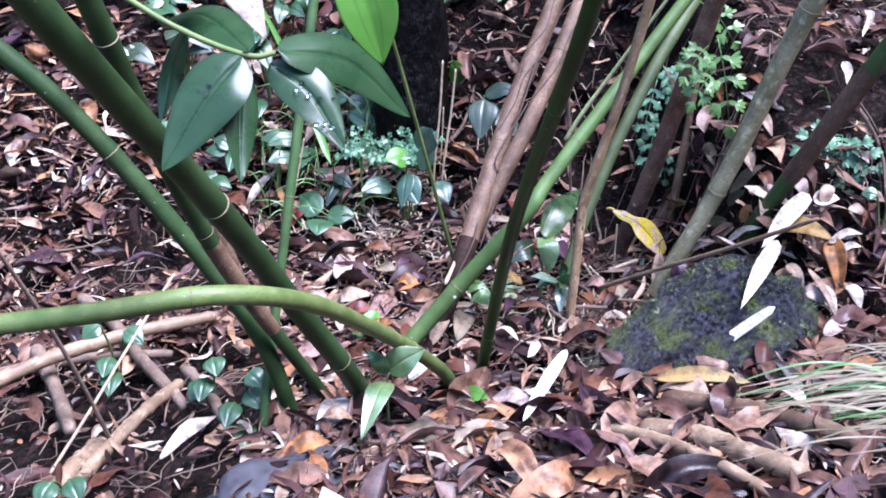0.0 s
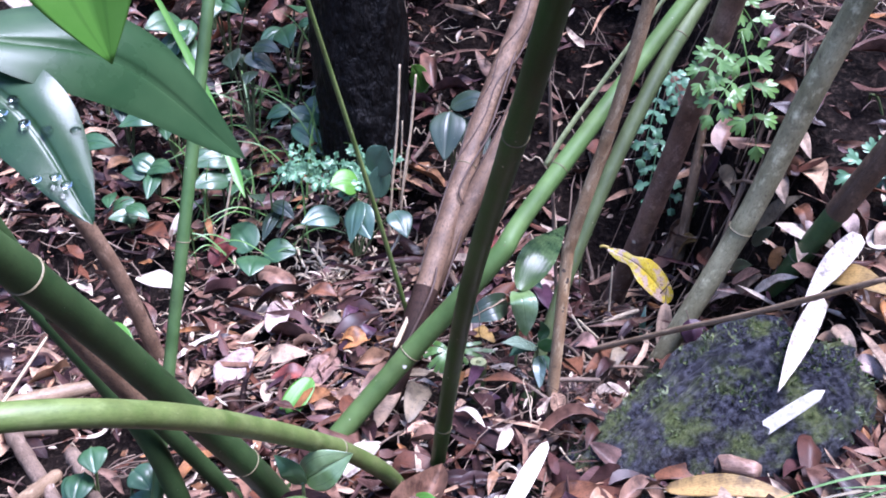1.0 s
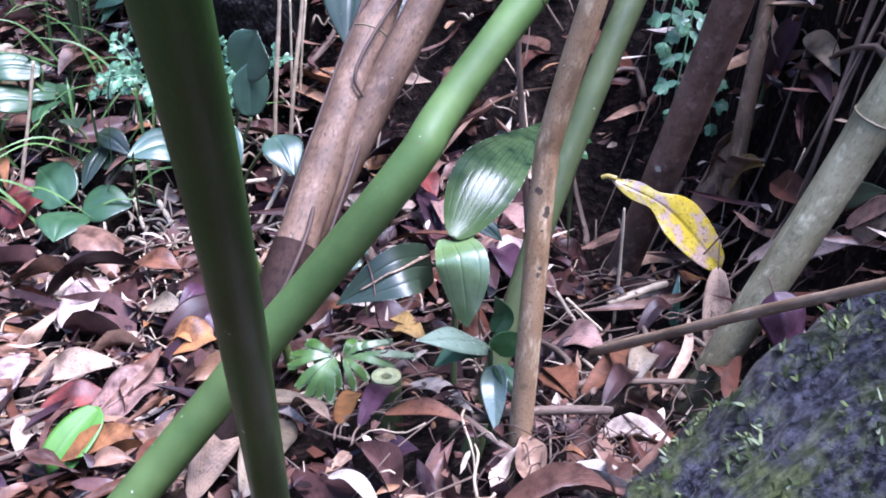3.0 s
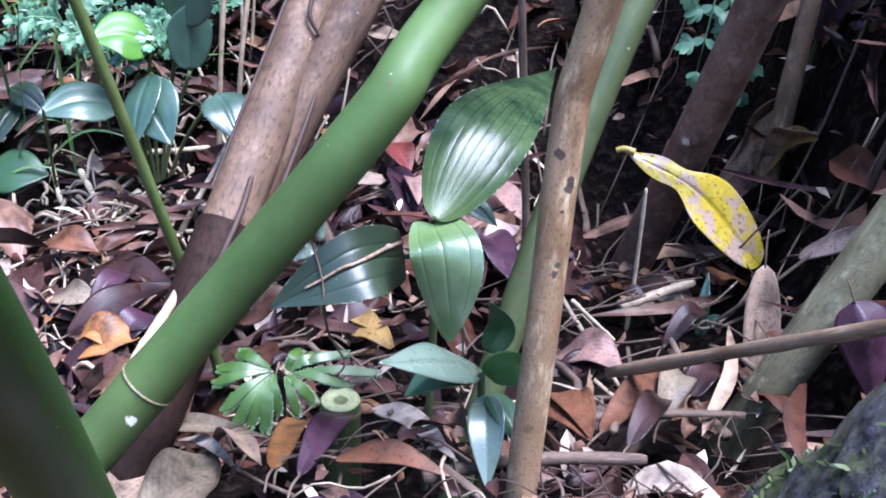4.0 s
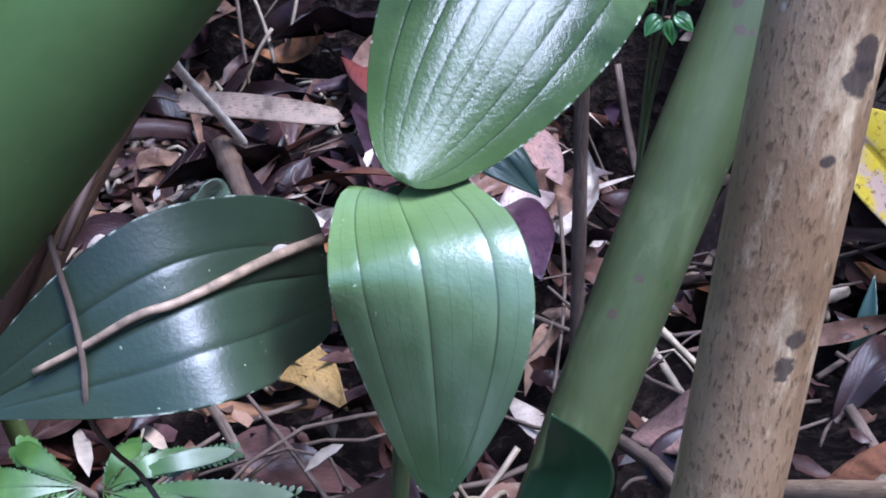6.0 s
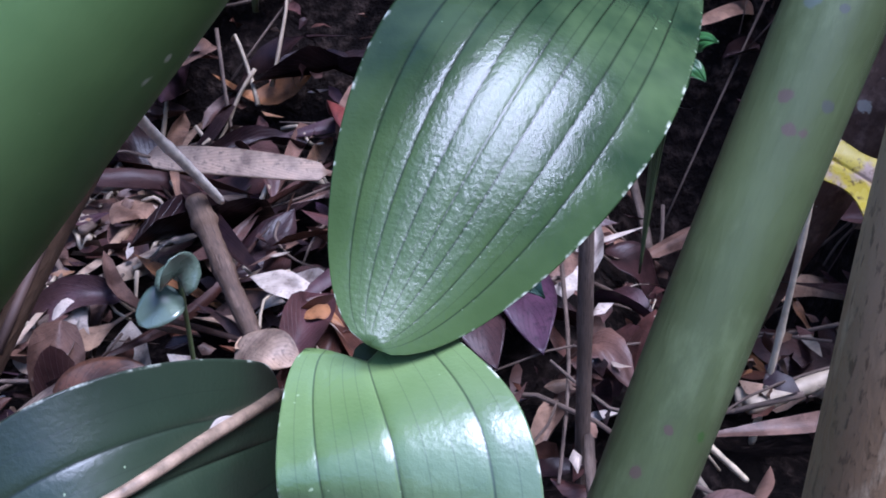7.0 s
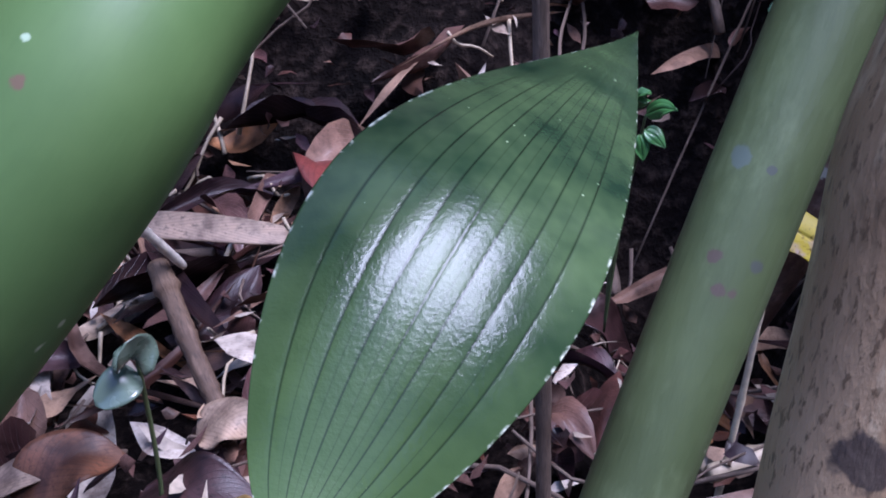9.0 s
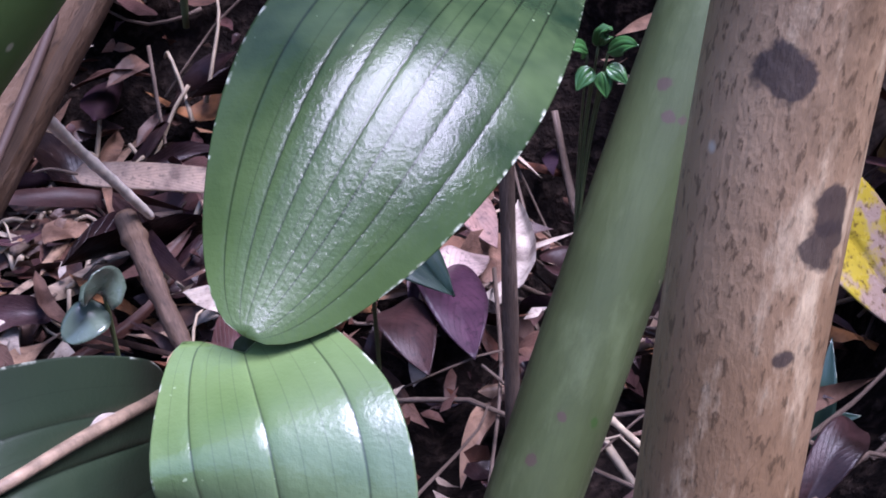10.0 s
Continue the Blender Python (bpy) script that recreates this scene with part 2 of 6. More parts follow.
def blade_material(name, deep, pale, rough=0.28, veins=16.0, blotch=0.5, spots=None, margin=False, ribs=0, gloss=0.5, thin=0.0, blot=None, lines=(), hair=0.0, foot=None):
    """A leaf with lengthwise veins: the UV runs along the blade in x and across it in y."""
    m, n, l, b = material(name)
    uv = uv_out(n)
    sep = n.new("ShaderNodeSeparateXYZ")
    l.new(uv, sep.inputs[0])
    nz = noise_node(n, l, 38, 4)
    c = mix(n, l, ramp(n, l, nz, [(0.35, (0, 0, 0)), (0.72, (blotch,) * 3)]), deep, pale)
    mul = n.new("ShaderNodeMath")
    mul.operation = "MULTIPLY"
    mul.inputs[1].default_value = veins * 6.2832
    l.new(sep.outputs["Y"], mul.inputs[0])
    s = n.new("ShaderNodeMath")
    s.operation = "COSINE"
    l.new(mul.outputs[0], s.inputs[0])
    vein = ramp(n, l, s.outputs[0], [(0.75, (0, 0, 0)), (1.0, (1, 1, 1))]) if veins else ramp(n, l, s.outputs[0], [(0.0, (0, 0, 0)), (1.0, (0, 0, 0))])
    c = mix(n, l, ramp(n, l, vein, [(0.0, (0, 0, 0)), (1.0, (0.35, 0.35, 0.35))]), c, tuple(0.5 * v for v in deep))
    if foot:
        c = mix(n, l, ramp(n, l, sep.outputs["X"], [(0.05, (0.75, 0.75, 0.75)), (0.45, (0, 0, 0))]), c, foot)
    for at, wide, deep_by in lines:
        gap = n.new("ShaderNodeMath")
        gap.operation = "SUBTRACT"
        gap.inputs[1].default_value = 0.5 + 0.5 * at
        l.new(sep.outputs["Y"], gap.inputs[0])
        off = n.new("ShaderNodeMath")
        off.operation = "ABSOLUTE"
        l.new(gap.outputs[0], off.inputs[0])
        c = mix(n, l, ramp(n, l, off.outputs[0], [(wide * 0.35, (deep_by,) * 3), (wide, (0, 0, 0))]), c, tuple(0.22 * v for v in deep))
    if blot:
        c = mix(n, l, ramp(n, l, noise_node(n, l, 62, 6), [(0.49, (0, 0, 0)), (0.57, (0.85, 0.85, 0.85))]), c, blot)
    if ribs:
        stain = noise_node(n, l, 55, 6)
        c = mix(n, l, 1.0, c, ramp(n, l, stain, [(0.36, (0.30, 0.27, 0.27)), (0.5, (0.85, 0.85, 0.85)), (0.68, (1.25, 1.2, 1.15))]), "MULTIPLY")
    if spots:
        sp = noise_node(n, l, 420, 3)
        c = mix(n, l, ramp(n, l, sp, [(0.55, (0, 0, 0)), (0.68, (0.85, 0.85, 0.85))]), c, spots)
    if margin:
        edge = n.new("ShaderNodeMath")
        edge.operation = "PINGPONG"
        edge.inputs[1].default_value = 0.5
        l.new(sep.outputs["Y"], edge.inputs[0])
        ef = ramp(n, l, edge.outputs[0], [(0.004, (1, 1, 1)), (0.014, (0, 0, 0))])
        fl = ramp(n, l, noise_node(n, l, 300, 3), [(0.54, (0, 0, 0)), (0.64, (1, 1, 1))])
        c = mix(n, l, mix(n, l, 1.0, ef, fl, "MULTIPLY"), c, (0.55, 0.58, 0.45))
        dots = ramp(n, l, noise_node(n, l, 520, 2), [(0.74, (0, 0, 0)), (0.77, (0.8, 0.8, 0.8))])
        c = mix(n, l, dots, c, (0.30, 0.38, 0.22))
    fine = noise_node(n, l, 1100, 3, None, None)
    b.inputs["Specular IOR Level"].default_value = gloss
    if thin:
        glow = n.new("ShaderNodeBsdfTranslucent")
        l.new(c, glow.inputs["Color"])
        both = n.new("ShaderNodeMixShader")
        both.inputs[0].default_value = thin
        l.new(b.outputs[0], both.inputs[1])
        l.new(glow.outputs[0], both.inputs[2])
        l.new(both.outputs[0], n["Material Output"].inputs["Surface"])
    l.new(c, b.inputs["Base Color"])
    l.new(ramp(n, l, nz, [(0.3, (rough,) * 3), (0.8, (rough + 0.12,) * 3)]), b.inputs["Roughness"])
    h = n.new("ShaderNodeMath")
    h.operation = "ADD"
    l.new(vein, h.inputs[0])
    l.new(fine, h.inputs[1])
    top = h.outputs[0]
    if ribs:
        off = n.new("ShaderNodeMath")
        off.operation = "PINGPONG"
        off.inputs[1].default_value = 0.5
        l.new(sep.outputs["Y"], off.inputs[0])
        along = n.new("ShaderNodeMath")
        along.operation = "MULTIPLY_ADD"
        along.inputs[1].default_value = 0.8
        l.new(off.outputs[0], along.inputs[0])
        l.new(sep.outputs["X"], along.inputs[2])
        wave = n.new("ShaderNodeMath")
        wave.operation = "MULTIPLY"
        wave.inputs[1].default_value = ribs * 6.2832
        l.new(along.outputs[0], wave.inputs[0])
        sn = n.new("ShaderNodeMath")
        sn.operation = "SINE"
        l.new(wave.outputs[0], sn.inputs[0])
        add = n.new("ShaderNodeMath")
        l.new(ramp(n, l, sn.outputs[0], [(0.0, (0, 0, 0)), (0.88, (0.1, 0.1, 0.1)), (1.0, (1.2, 1.2, 1.2))]), add.inputs[0])
        l.new(top, add.inputs[1])
        top = add.outputs[0]
        l.new(mix(n, l, 1.0, c, ramp(n, l, sn.outputs[0], [(0.0, (1.06, 1.06, 1.06)), (0.9, (0.94, 0.94, 0.94)), (1.0, (0.78, 0.76, 0.74))]), "MULTIPLY"), b.inputs["Base Color"])
    bump(n, l, b, top, 0.22 if ribs else 0.08 + hair, 0.0005)
    return m


MAIN_LINES = [(v, 0.006, 0.75) for v in (-0.72, -0.44, -0.22, 0, 0.20, 0.44, 0.70)] + [(v, 0.004, 0.35) for v in (-0.57, -0.33, -0.10, 0.11, 0.32, 0.58)]
NEW_LINES = [(v, 0.008, 0.75) for v in (-0.66, 0, 0.64)] + [(v, 0.004, 0.35) for v in (-0.85, -0.42, -0.22, 0.18, 0.32, 0.46, 0.83)]
SHADE_LINES = [(v, 0.008, 0.6) for v in (-0.5, 0, 0.42)] + [(v, 0.004, 0.4) for v in (-0.75, -0.26, 0.2, 0.7)]
M_LEAF = blade_material("dark_glossy_leaf", (0.009, 0.024, 0.012), (0.074, 0.116, 0.044), 0.17, 0, 1.0, None, True, gloss=0.22, lines=MAIN_LINES, hair=0.07, foot=(0.060, 0.100, 0.030))
M_LEAF_NEW = blade_material("young_glossy_leaf", (0.052, 0.098, 0.030), (0.165, 0.235, 0.115), 0.26, 0, 0.9, None, True, gloss=0.85, lines=NEW_LINES, hair=0.08, foot=(0.130, 0.205, 0.060))
# darker copy of the seedling's leaf colour, with its shade put in
M_LEAF_SHADE = blade_material("shade_green_leaf", (0.018, 0.032, 0.017), (0.036, 0.055, 0.028), 0.36, 0, 0.7, None, True, gloss=0.6, lines=SHADE_LINES, hair=0.06)
M_LEAF_BROAD = blade_material("dull_green_leaf", (0.024, 0.062, 0.026), (0.050, 0.105, 0.042), 0.30, 1, 0.7)
M_LEAF_BLUE = blade_material("bluish_glossy_leaf", (0.028, 0.062, 0.040), (0.056, 0.105, 0.070), 0.32, 0, 0.7, None, True, gloss=0.7)
M_LEAF_SHRUB = blade_material("shrub_leaf", (0.014, 0.036, 0.014), (0.030, 0.060, 0.024), 0.24, 1, 0.7, thin=0.06, gloss=0.28)
M_LEAF_FRESH = blade_material("fresh_green_leaf", (0.035, 0.115, 0.028), (0.07, 0.17, 0.045), 0.26, 1, 0.7)
# pale tone carries part of the sky sheen on the low seedling
M_LEAF_PALE = blade_material("pale_sheen_leaf", (0.080, 0.118, 0.080), (0.155, 0.195, 0.145), 0.22, 1, 0.7, gloss=1.0)
M_LEAF_BRIGHT = blade_material("bright_green_leaf", (0.085, 0.23, 0.03), (0.15, 0.32, 0.06), 0.35, 3, 0.6, thin=0.4)
M_LEAF_YELLOW = blade_material("yellow_fallen_leaf", (0.47, 0.35, 0.022), (0.50, 0.39, 0.05), 0.22, 0, 1.0, (0.12, 0.07, 0.02), blot=(0.40, 0.28, 0.25))
M_FERN = blade_material("fern_frond", (0.12, 0.23, 0.06), (0.20, 0.34, 0.11), 0.3, 2, 0.6, thin=0.3)
M_FERN_DARK = blade_material("glossy_fern_frond", (0.040, 0.090, 0.016), (0.125, 0.215, 0.042), 0.34, 1, 0.9, gloss=0.6)
M_GRASS = blade_material("grass_blade", (0.07, 0.145, 0.035), (0.14, 0.23, 0.075), 0.4, 4, 0.6)


# ---- geometry helpers ----
def sm(a):
    a = np.clip(a, 0, 1)
    return a * a * (3 - 2 * a)


def ground_z(x, y):
    u = np.clip(y, 1.05, 2.2) - 1.5
    z = 0.022 + 0.168 * np.clip(x, -1.2, 0.6) - 0.168 * u + 0.213 * u * u - 0.21 * np.minimum(np.asarray(y) - 1.05, 0)
    z = z + 0.34 * sm((x - 0.41) / 0.14) * sm((y - 1.3) / 0.4)
    z = z + 0.065 * np.exp(-(((x - 0.17) / 0.11) ** 2) - ((y - 1.44) / 0.10) ** 2)
    z = z + np.clip(y - 1.98, 0, 1.5) * (0.4 + 0.7 * sm((x + 0.25) / 0.4))
    z = z - 0.12 * np.exp(-(((x - 0.37) / 0.07) ** 2) - ((y - 1.90) / 0.13) ** 2)
    return z


def mesh_from(name, verts, faces, uvs=None, smooth=True):
    me = bpy.data.meshes.new(name)
    me.from_pydata([tuple(v) for v in verts], [], faces)
    if uvs is not None:
        lay = me.uv_layers.new(name="UVMap")
        loop_v = np.empty(len(me.loops), dtype=np.int32)
        me.loops.foreach_get("vertex_index", loop_v)
        lay.data.foreach_set("uv", np.asarray(uvs, dtype=np.float32)[loop_v].ravel())
    if smooth:
        me.polygons.foreach_set("use_smooth", [True] * len(me.polygons))
    me.update()
    return me


def part(name, me, mat, parent=None, label=""):
    ob = new(name, me)
    if not me.materials:
        me.materials.append(mat)
    ob.parent = parent
    return tagged(ob, label)


def empty(name, at, label, category, group="", kind=""):
    ob = new(name)
    ob.location = at
    ob.empty_display_size = 0.02
    return tagged(ob, label, category, group, kind)


def spline(points, count):
    """Points along a Catmull-Rom curve through the given points."""
    p = [np.array(q, float) for q in points]
    p = [2 * p[0] - p[1], *p, 2 * p[-1] - p[-2]]
    out = []
    seg = len(p) - 3
    for i in range(count):
        s = i / (count - 1) * seg
        k = min(int(s), seg - 1)
        t = s - k
        a, b, c, d = p[k : k + 4]
        out.append(0.5 * (2 * b + (c - a) * t + (2 * a - 5 * b + 4 * c - d) * t * t + (3 * b - a - 3 * c + d) * t**3))
    return np.array(out)


def tube_data(path, radii, sides=16, cap=True):
    path, n = np.asarray(path, float), len(path)
    tang = np.gradient(path, axis=0)
    tang /= np.linalg.norm(tang, axis=1)[:, None] + 1e-12
    ref = np.array([0.0, 0, 1]) if abs(tang[0][2]) < 0.9 else np.array([1.0, 0, 0])
    verts, uvs, faces = [], [], []
    length = 0.0
    a = np.cross(tang[0], ref)
    a /= np.linalg.norm(a)
    for i in range(n):
        a = a - tang[i] * (a @ tang[i])
        a /= np.linalg.norm(a)
        b = np.cross(tang[i], a)
        if i:
            length += np.linalg.norm(path[i] - path[i - 1])
        for k in range(sides):
            th = 2 * math.pi * k / sides
            verts.append(path[i] + radii[i] * (math.cos(th) * a + math.sin(th) * b))
            uvs.append((k / sides, length))
    for i in range(n - 1):
        for k in range(sides):
            k2 = (k + 1) % sides
            faces.append((i * sides + k, i * sides + k2, (i + 1) * sides + k2, (i + 1) * sides + k))
    if cap:
        faces.append(tuple(range(sides - 1, -1, -1)))
        faces.append(tuple((n - 1) * sides + k for k in range(sides)))
    return verts, faces, uvs


def tube(name, points, radius, mat, parent=None, sides=12, count=None, taper=1.0, label=""):
    path = spline(points, count or max(8, 6 * len(points)))
    radii = radius * np.linspace(1, taper, len(path))
    return part(name, mesh_from(name, *tube_data(path, radii, sides)), mat, parent, label)


def culm(points, r0, r1, mat, label, nodes=(), group="bamboo clump", ring=1.10, dry=None, sleeve_mat=None, sleeve_label="split dry brown sheath"):
    """A bamboo culm through the points, with swollen node rings at the given shares of its length."""
    base = Vector([float(v) for v in points[0]])
    thing = empty("bamboo_culm", base, label, "bamboo", group)
    path = spline(points, 90)
    radii = np.linspace(r0, r1, 90)
    s = np.linspace(0, 1, 90)
    for f in nodes:
        radii = radii * (1 + 0.05 * np.exp(-(((s - f) / 0.012) ** 2)))
    local = path - np.array(base)
    part("stem", mesh_from("stem", *tube_data(local, radii, 24)), mat, thing)
    if points[-1][2] > 0.5:
        run = local[-1] - local[-4]
        run = run / np.linalg.norm(run)
        rise = [local[-1] + run * s + np.array([0, 0, 0.25 * s * s]) for s in (-0.004, 0.35, 0.75, 1.2)]
        tube("upper_stem", rise, radii[-1], mat, thing, sides=16, count=30, taper=0.6)
    if dry:
        # sleeve: a dried sheath, on one culm a dark tube standing in for shade
        a, b = int(dry[0] * 89), int(dry[1] * 89)
        part("culm_sleeve", mesh_from("culm_sleeve", *tube_data(local[a:b], radii[a:b] * 1.09, 20, False)), sleeve_mat or M_BROWN, thing, sleeve_label)
    for f in nodes:
        i = int(f * 89)
        i = min(max(i, 1), 87)
        c, d = local[i] * (1 - (f * 89 - i)) + local[i + 1] * (f * 89 - i), local[i + 1] - local[i]
        d = d / np.linalg.norm(d)
        r = radii[i]
        p = [c + d * q * r for q in (-0.07, -0.035, 0.0, 0.035, 0.07)]
        part("node_ring", mesh_from("node_ring", *tube_data(p, [r * 1.0, r * (ring * 0.5 + 0.5), r * (ring * 0.5 + 0.53), r * (ring * 0.5 + 0.5), r * 1.0], 24, False)), M_NODE, thing, "pale raised ring")
    return thing


def blade_data(base, mid, tip, normal, width, nu=14, nv=8, fold=0.15, droop=0.0, peak=0.42, sharp=1.0, ruffle=0.0, veins=(), depth=0.0, waist=0.0, twist=0.0, cord=0.0, blunt=0.55, seed=0, lop=0.0, sharp2=None):
    """A leaf blade: midrib through base, mid and tip; normal: roughly where its face looks; peak: where along it is widest;
    lop: by how much one half is wider; sharp2: the taper of that half."""
    rib = spline([base, mid, tip], nu + 1)
    tang = np.gradient(rib, axis=0)
    tang /= np.linalg.norm(tang, axis=1)[:, None]
    nrm = np.array(normal, float)
    rng = np.random.default_rng(seed)
    ph = rng.random(4) * 6.28
    verts, uvs, faces = [], [], []
    a = math.log(0.5) / math.log(peak)
    for i in range(nu + 1):
        u = i / nu
        side = np.cross(tang[i], nrm)
        side /= np.linalg.norm(side)
        up = np.cross(side, tang[i])
        ang = twist * (u - 0.5)
        side, up = side * math.cos(ang) + up * math.sin(ang), up * math.cos(ang) - side * math.sin(ang)
        bulge = max(math.sin(math.pi * min(max(u, 0.0), 1.0) ** a), 0.0)
        slim = 1 - waist * math.exp(-(((u - 0.36) / 0.13) ** 2))
        for k in range(nv + 1):
            v = -1 + 2 * k / nv
            taper = blunt if u < peak else (sharp if v < 0 or sharp2 is None else sharp2)
            w = max(width * 0.5 * (1 + (lop if v > 0 else -lop)) * bulge**taper * slim, width * 0.004)
            z = abs(v) * fold * w - droop * v * v * w + ruffle * w * abs(v) * math.sin(9 * u + 3 * (v > 0) + ph[0])
            for q in veins:
                z -= depth * (2 * w / width) * (1.6 if q == 0 else 1.0) * (math.exp(-(((v - q) / 0.012) ** 2)) + 1.3 * math.exp(-(((v - q) / 0.06) ** 2))) * min(1, 7 * u * (1 - u))
            if veins:
                z += depth * 0.9 * math.sin(5 * u + 3 * v + ph[2])
            back = cord * width * math.sin(math.pi * 0.85 * min(1, abs(v) * w / (0.5 * width))) * max(0, 1 - u / 0.45) ** 2
            verts.append(rib[i] + side * v * w + up * z - tang[i] * back)
            uvs.append((u, 0.5 + 0.5 * v))
    for i in range(nu):
        for k in range(nv):
            q = i * (nv + 1) + k
            faces.append((q, q + 1, q + nv + 2, q + nv + 1))
    return verts, faces, uvs


def blade(name, base, mid, tip, normal, width, mat, parent=None, label="", thick=0.0004, **kw):
    ob = part(name, mesh_from(name, *blade_data(base, mid, tip, normal, width, **kw)), mat, parent, label)
    if thick:
        mod = ob.modifiers.new("thickness", "SOLIDIFY")
        mod.thickness, mod.offset = thick, 0
    return ob


def merge(items):
    verts, faces, uvs = [], [], []
    for v, f, u in items:
        o = len(verts)
        verts += list(v)
        uvs += list(u)
        faces += [tuple(i + o for i in q) for q in f]
    return verts, faces, uvs


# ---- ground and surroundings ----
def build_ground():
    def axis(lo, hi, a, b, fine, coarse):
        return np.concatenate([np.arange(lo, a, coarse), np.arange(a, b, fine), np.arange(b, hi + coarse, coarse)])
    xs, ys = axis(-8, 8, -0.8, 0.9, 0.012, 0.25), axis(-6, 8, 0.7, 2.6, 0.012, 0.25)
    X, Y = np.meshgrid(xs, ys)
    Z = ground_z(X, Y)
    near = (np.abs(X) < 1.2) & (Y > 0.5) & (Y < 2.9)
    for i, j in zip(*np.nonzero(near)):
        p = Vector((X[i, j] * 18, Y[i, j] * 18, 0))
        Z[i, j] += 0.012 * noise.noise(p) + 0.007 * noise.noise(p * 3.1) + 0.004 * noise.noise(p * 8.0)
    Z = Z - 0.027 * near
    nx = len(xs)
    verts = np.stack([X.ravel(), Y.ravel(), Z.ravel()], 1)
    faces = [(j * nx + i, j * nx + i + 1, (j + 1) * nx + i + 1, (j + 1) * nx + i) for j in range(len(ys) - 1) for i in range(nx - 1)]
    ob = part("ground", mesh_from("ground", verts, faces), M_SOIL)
    tagged(ob, "dark damp forest soil sloping under leaf litter, gap shade in its colour", "ground", kind="structure")


build_ground()


def litter_leaf(rng, x, y, z, size, flat=0.5):
    th = rng.random() * 6.283
    tilt = rng.normal(0, 0.36) * (1.2 - flat)
    d = np.array([math.cos(th), math.sin(th), tilt])
    nrm = np.array([rng.normal(0, 0.4), rng.normal(0, 0.4), 1.0])
    L = size * rng.uniform(0.6, 1.35)
    c = np.array([x, y, z])
    bend = rng.normal(0, 0.12) * L
    b, t = c - d * L / 2, c + d * L / 2
    m = c + np.array([rng.normal(0, 0.05) * L, rng.normal(0, 0.05) * L, bend])
    curl = rng.random()
    if curl < 0.74:
        fold, droop = rng.normal(0.15, 0.4), rng.normal(0, 0.35)
    else:
        fold, droop = rng.normal(0.9, 0.3), rng.normal(0.1, 0.5)
    return blade_data(b, m, t, nrm, L * rng.uniform(0.22, 0.46), 8, 6, fold, droop, rng.uniform(0.36, 0.58), rng.uniform(0.7, 1.3), rng.uniform(0.1, 0.35), blunt=rng.uniform(0.55, 0.9), twist=rng.normal(0, 0.5), lop=rng.normal(0, 0.12), seed=int(rng.integers(1e6)))


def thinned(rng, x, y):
    """Whether a leaf at this place is left out: bare soil, steep earth, the hollow under the bank and other spots where
    black soil stands in for shade.
    """
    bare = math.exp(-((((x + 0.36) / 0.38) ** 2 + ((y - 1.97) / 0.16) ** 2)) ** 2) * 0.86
    # fewer leaves low in the clump: dark soil stands in for its shade
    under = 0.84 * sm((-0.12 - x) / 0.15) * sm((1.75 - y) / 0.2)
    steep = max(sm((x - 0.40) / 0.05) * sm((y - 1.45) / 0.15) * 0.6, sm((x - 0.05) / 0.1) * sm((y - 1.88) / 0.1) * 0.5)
    # hollow cleared so that near-black soil stands in for its deep shade
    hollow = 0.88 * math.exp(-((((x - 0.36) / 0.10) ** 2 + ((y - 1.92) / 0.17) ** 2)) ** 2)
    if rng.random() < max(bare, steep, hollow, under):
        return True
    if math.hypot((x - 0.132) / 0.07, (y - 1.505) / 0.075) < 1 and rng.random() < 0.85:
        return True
    # first keeps the stub clear, second thins leaves in place of shade
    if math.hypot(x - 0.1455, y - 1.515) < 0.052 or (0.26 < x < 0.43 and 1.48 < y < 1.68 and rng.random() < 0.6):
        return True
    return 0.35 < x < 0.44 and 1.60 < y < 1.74


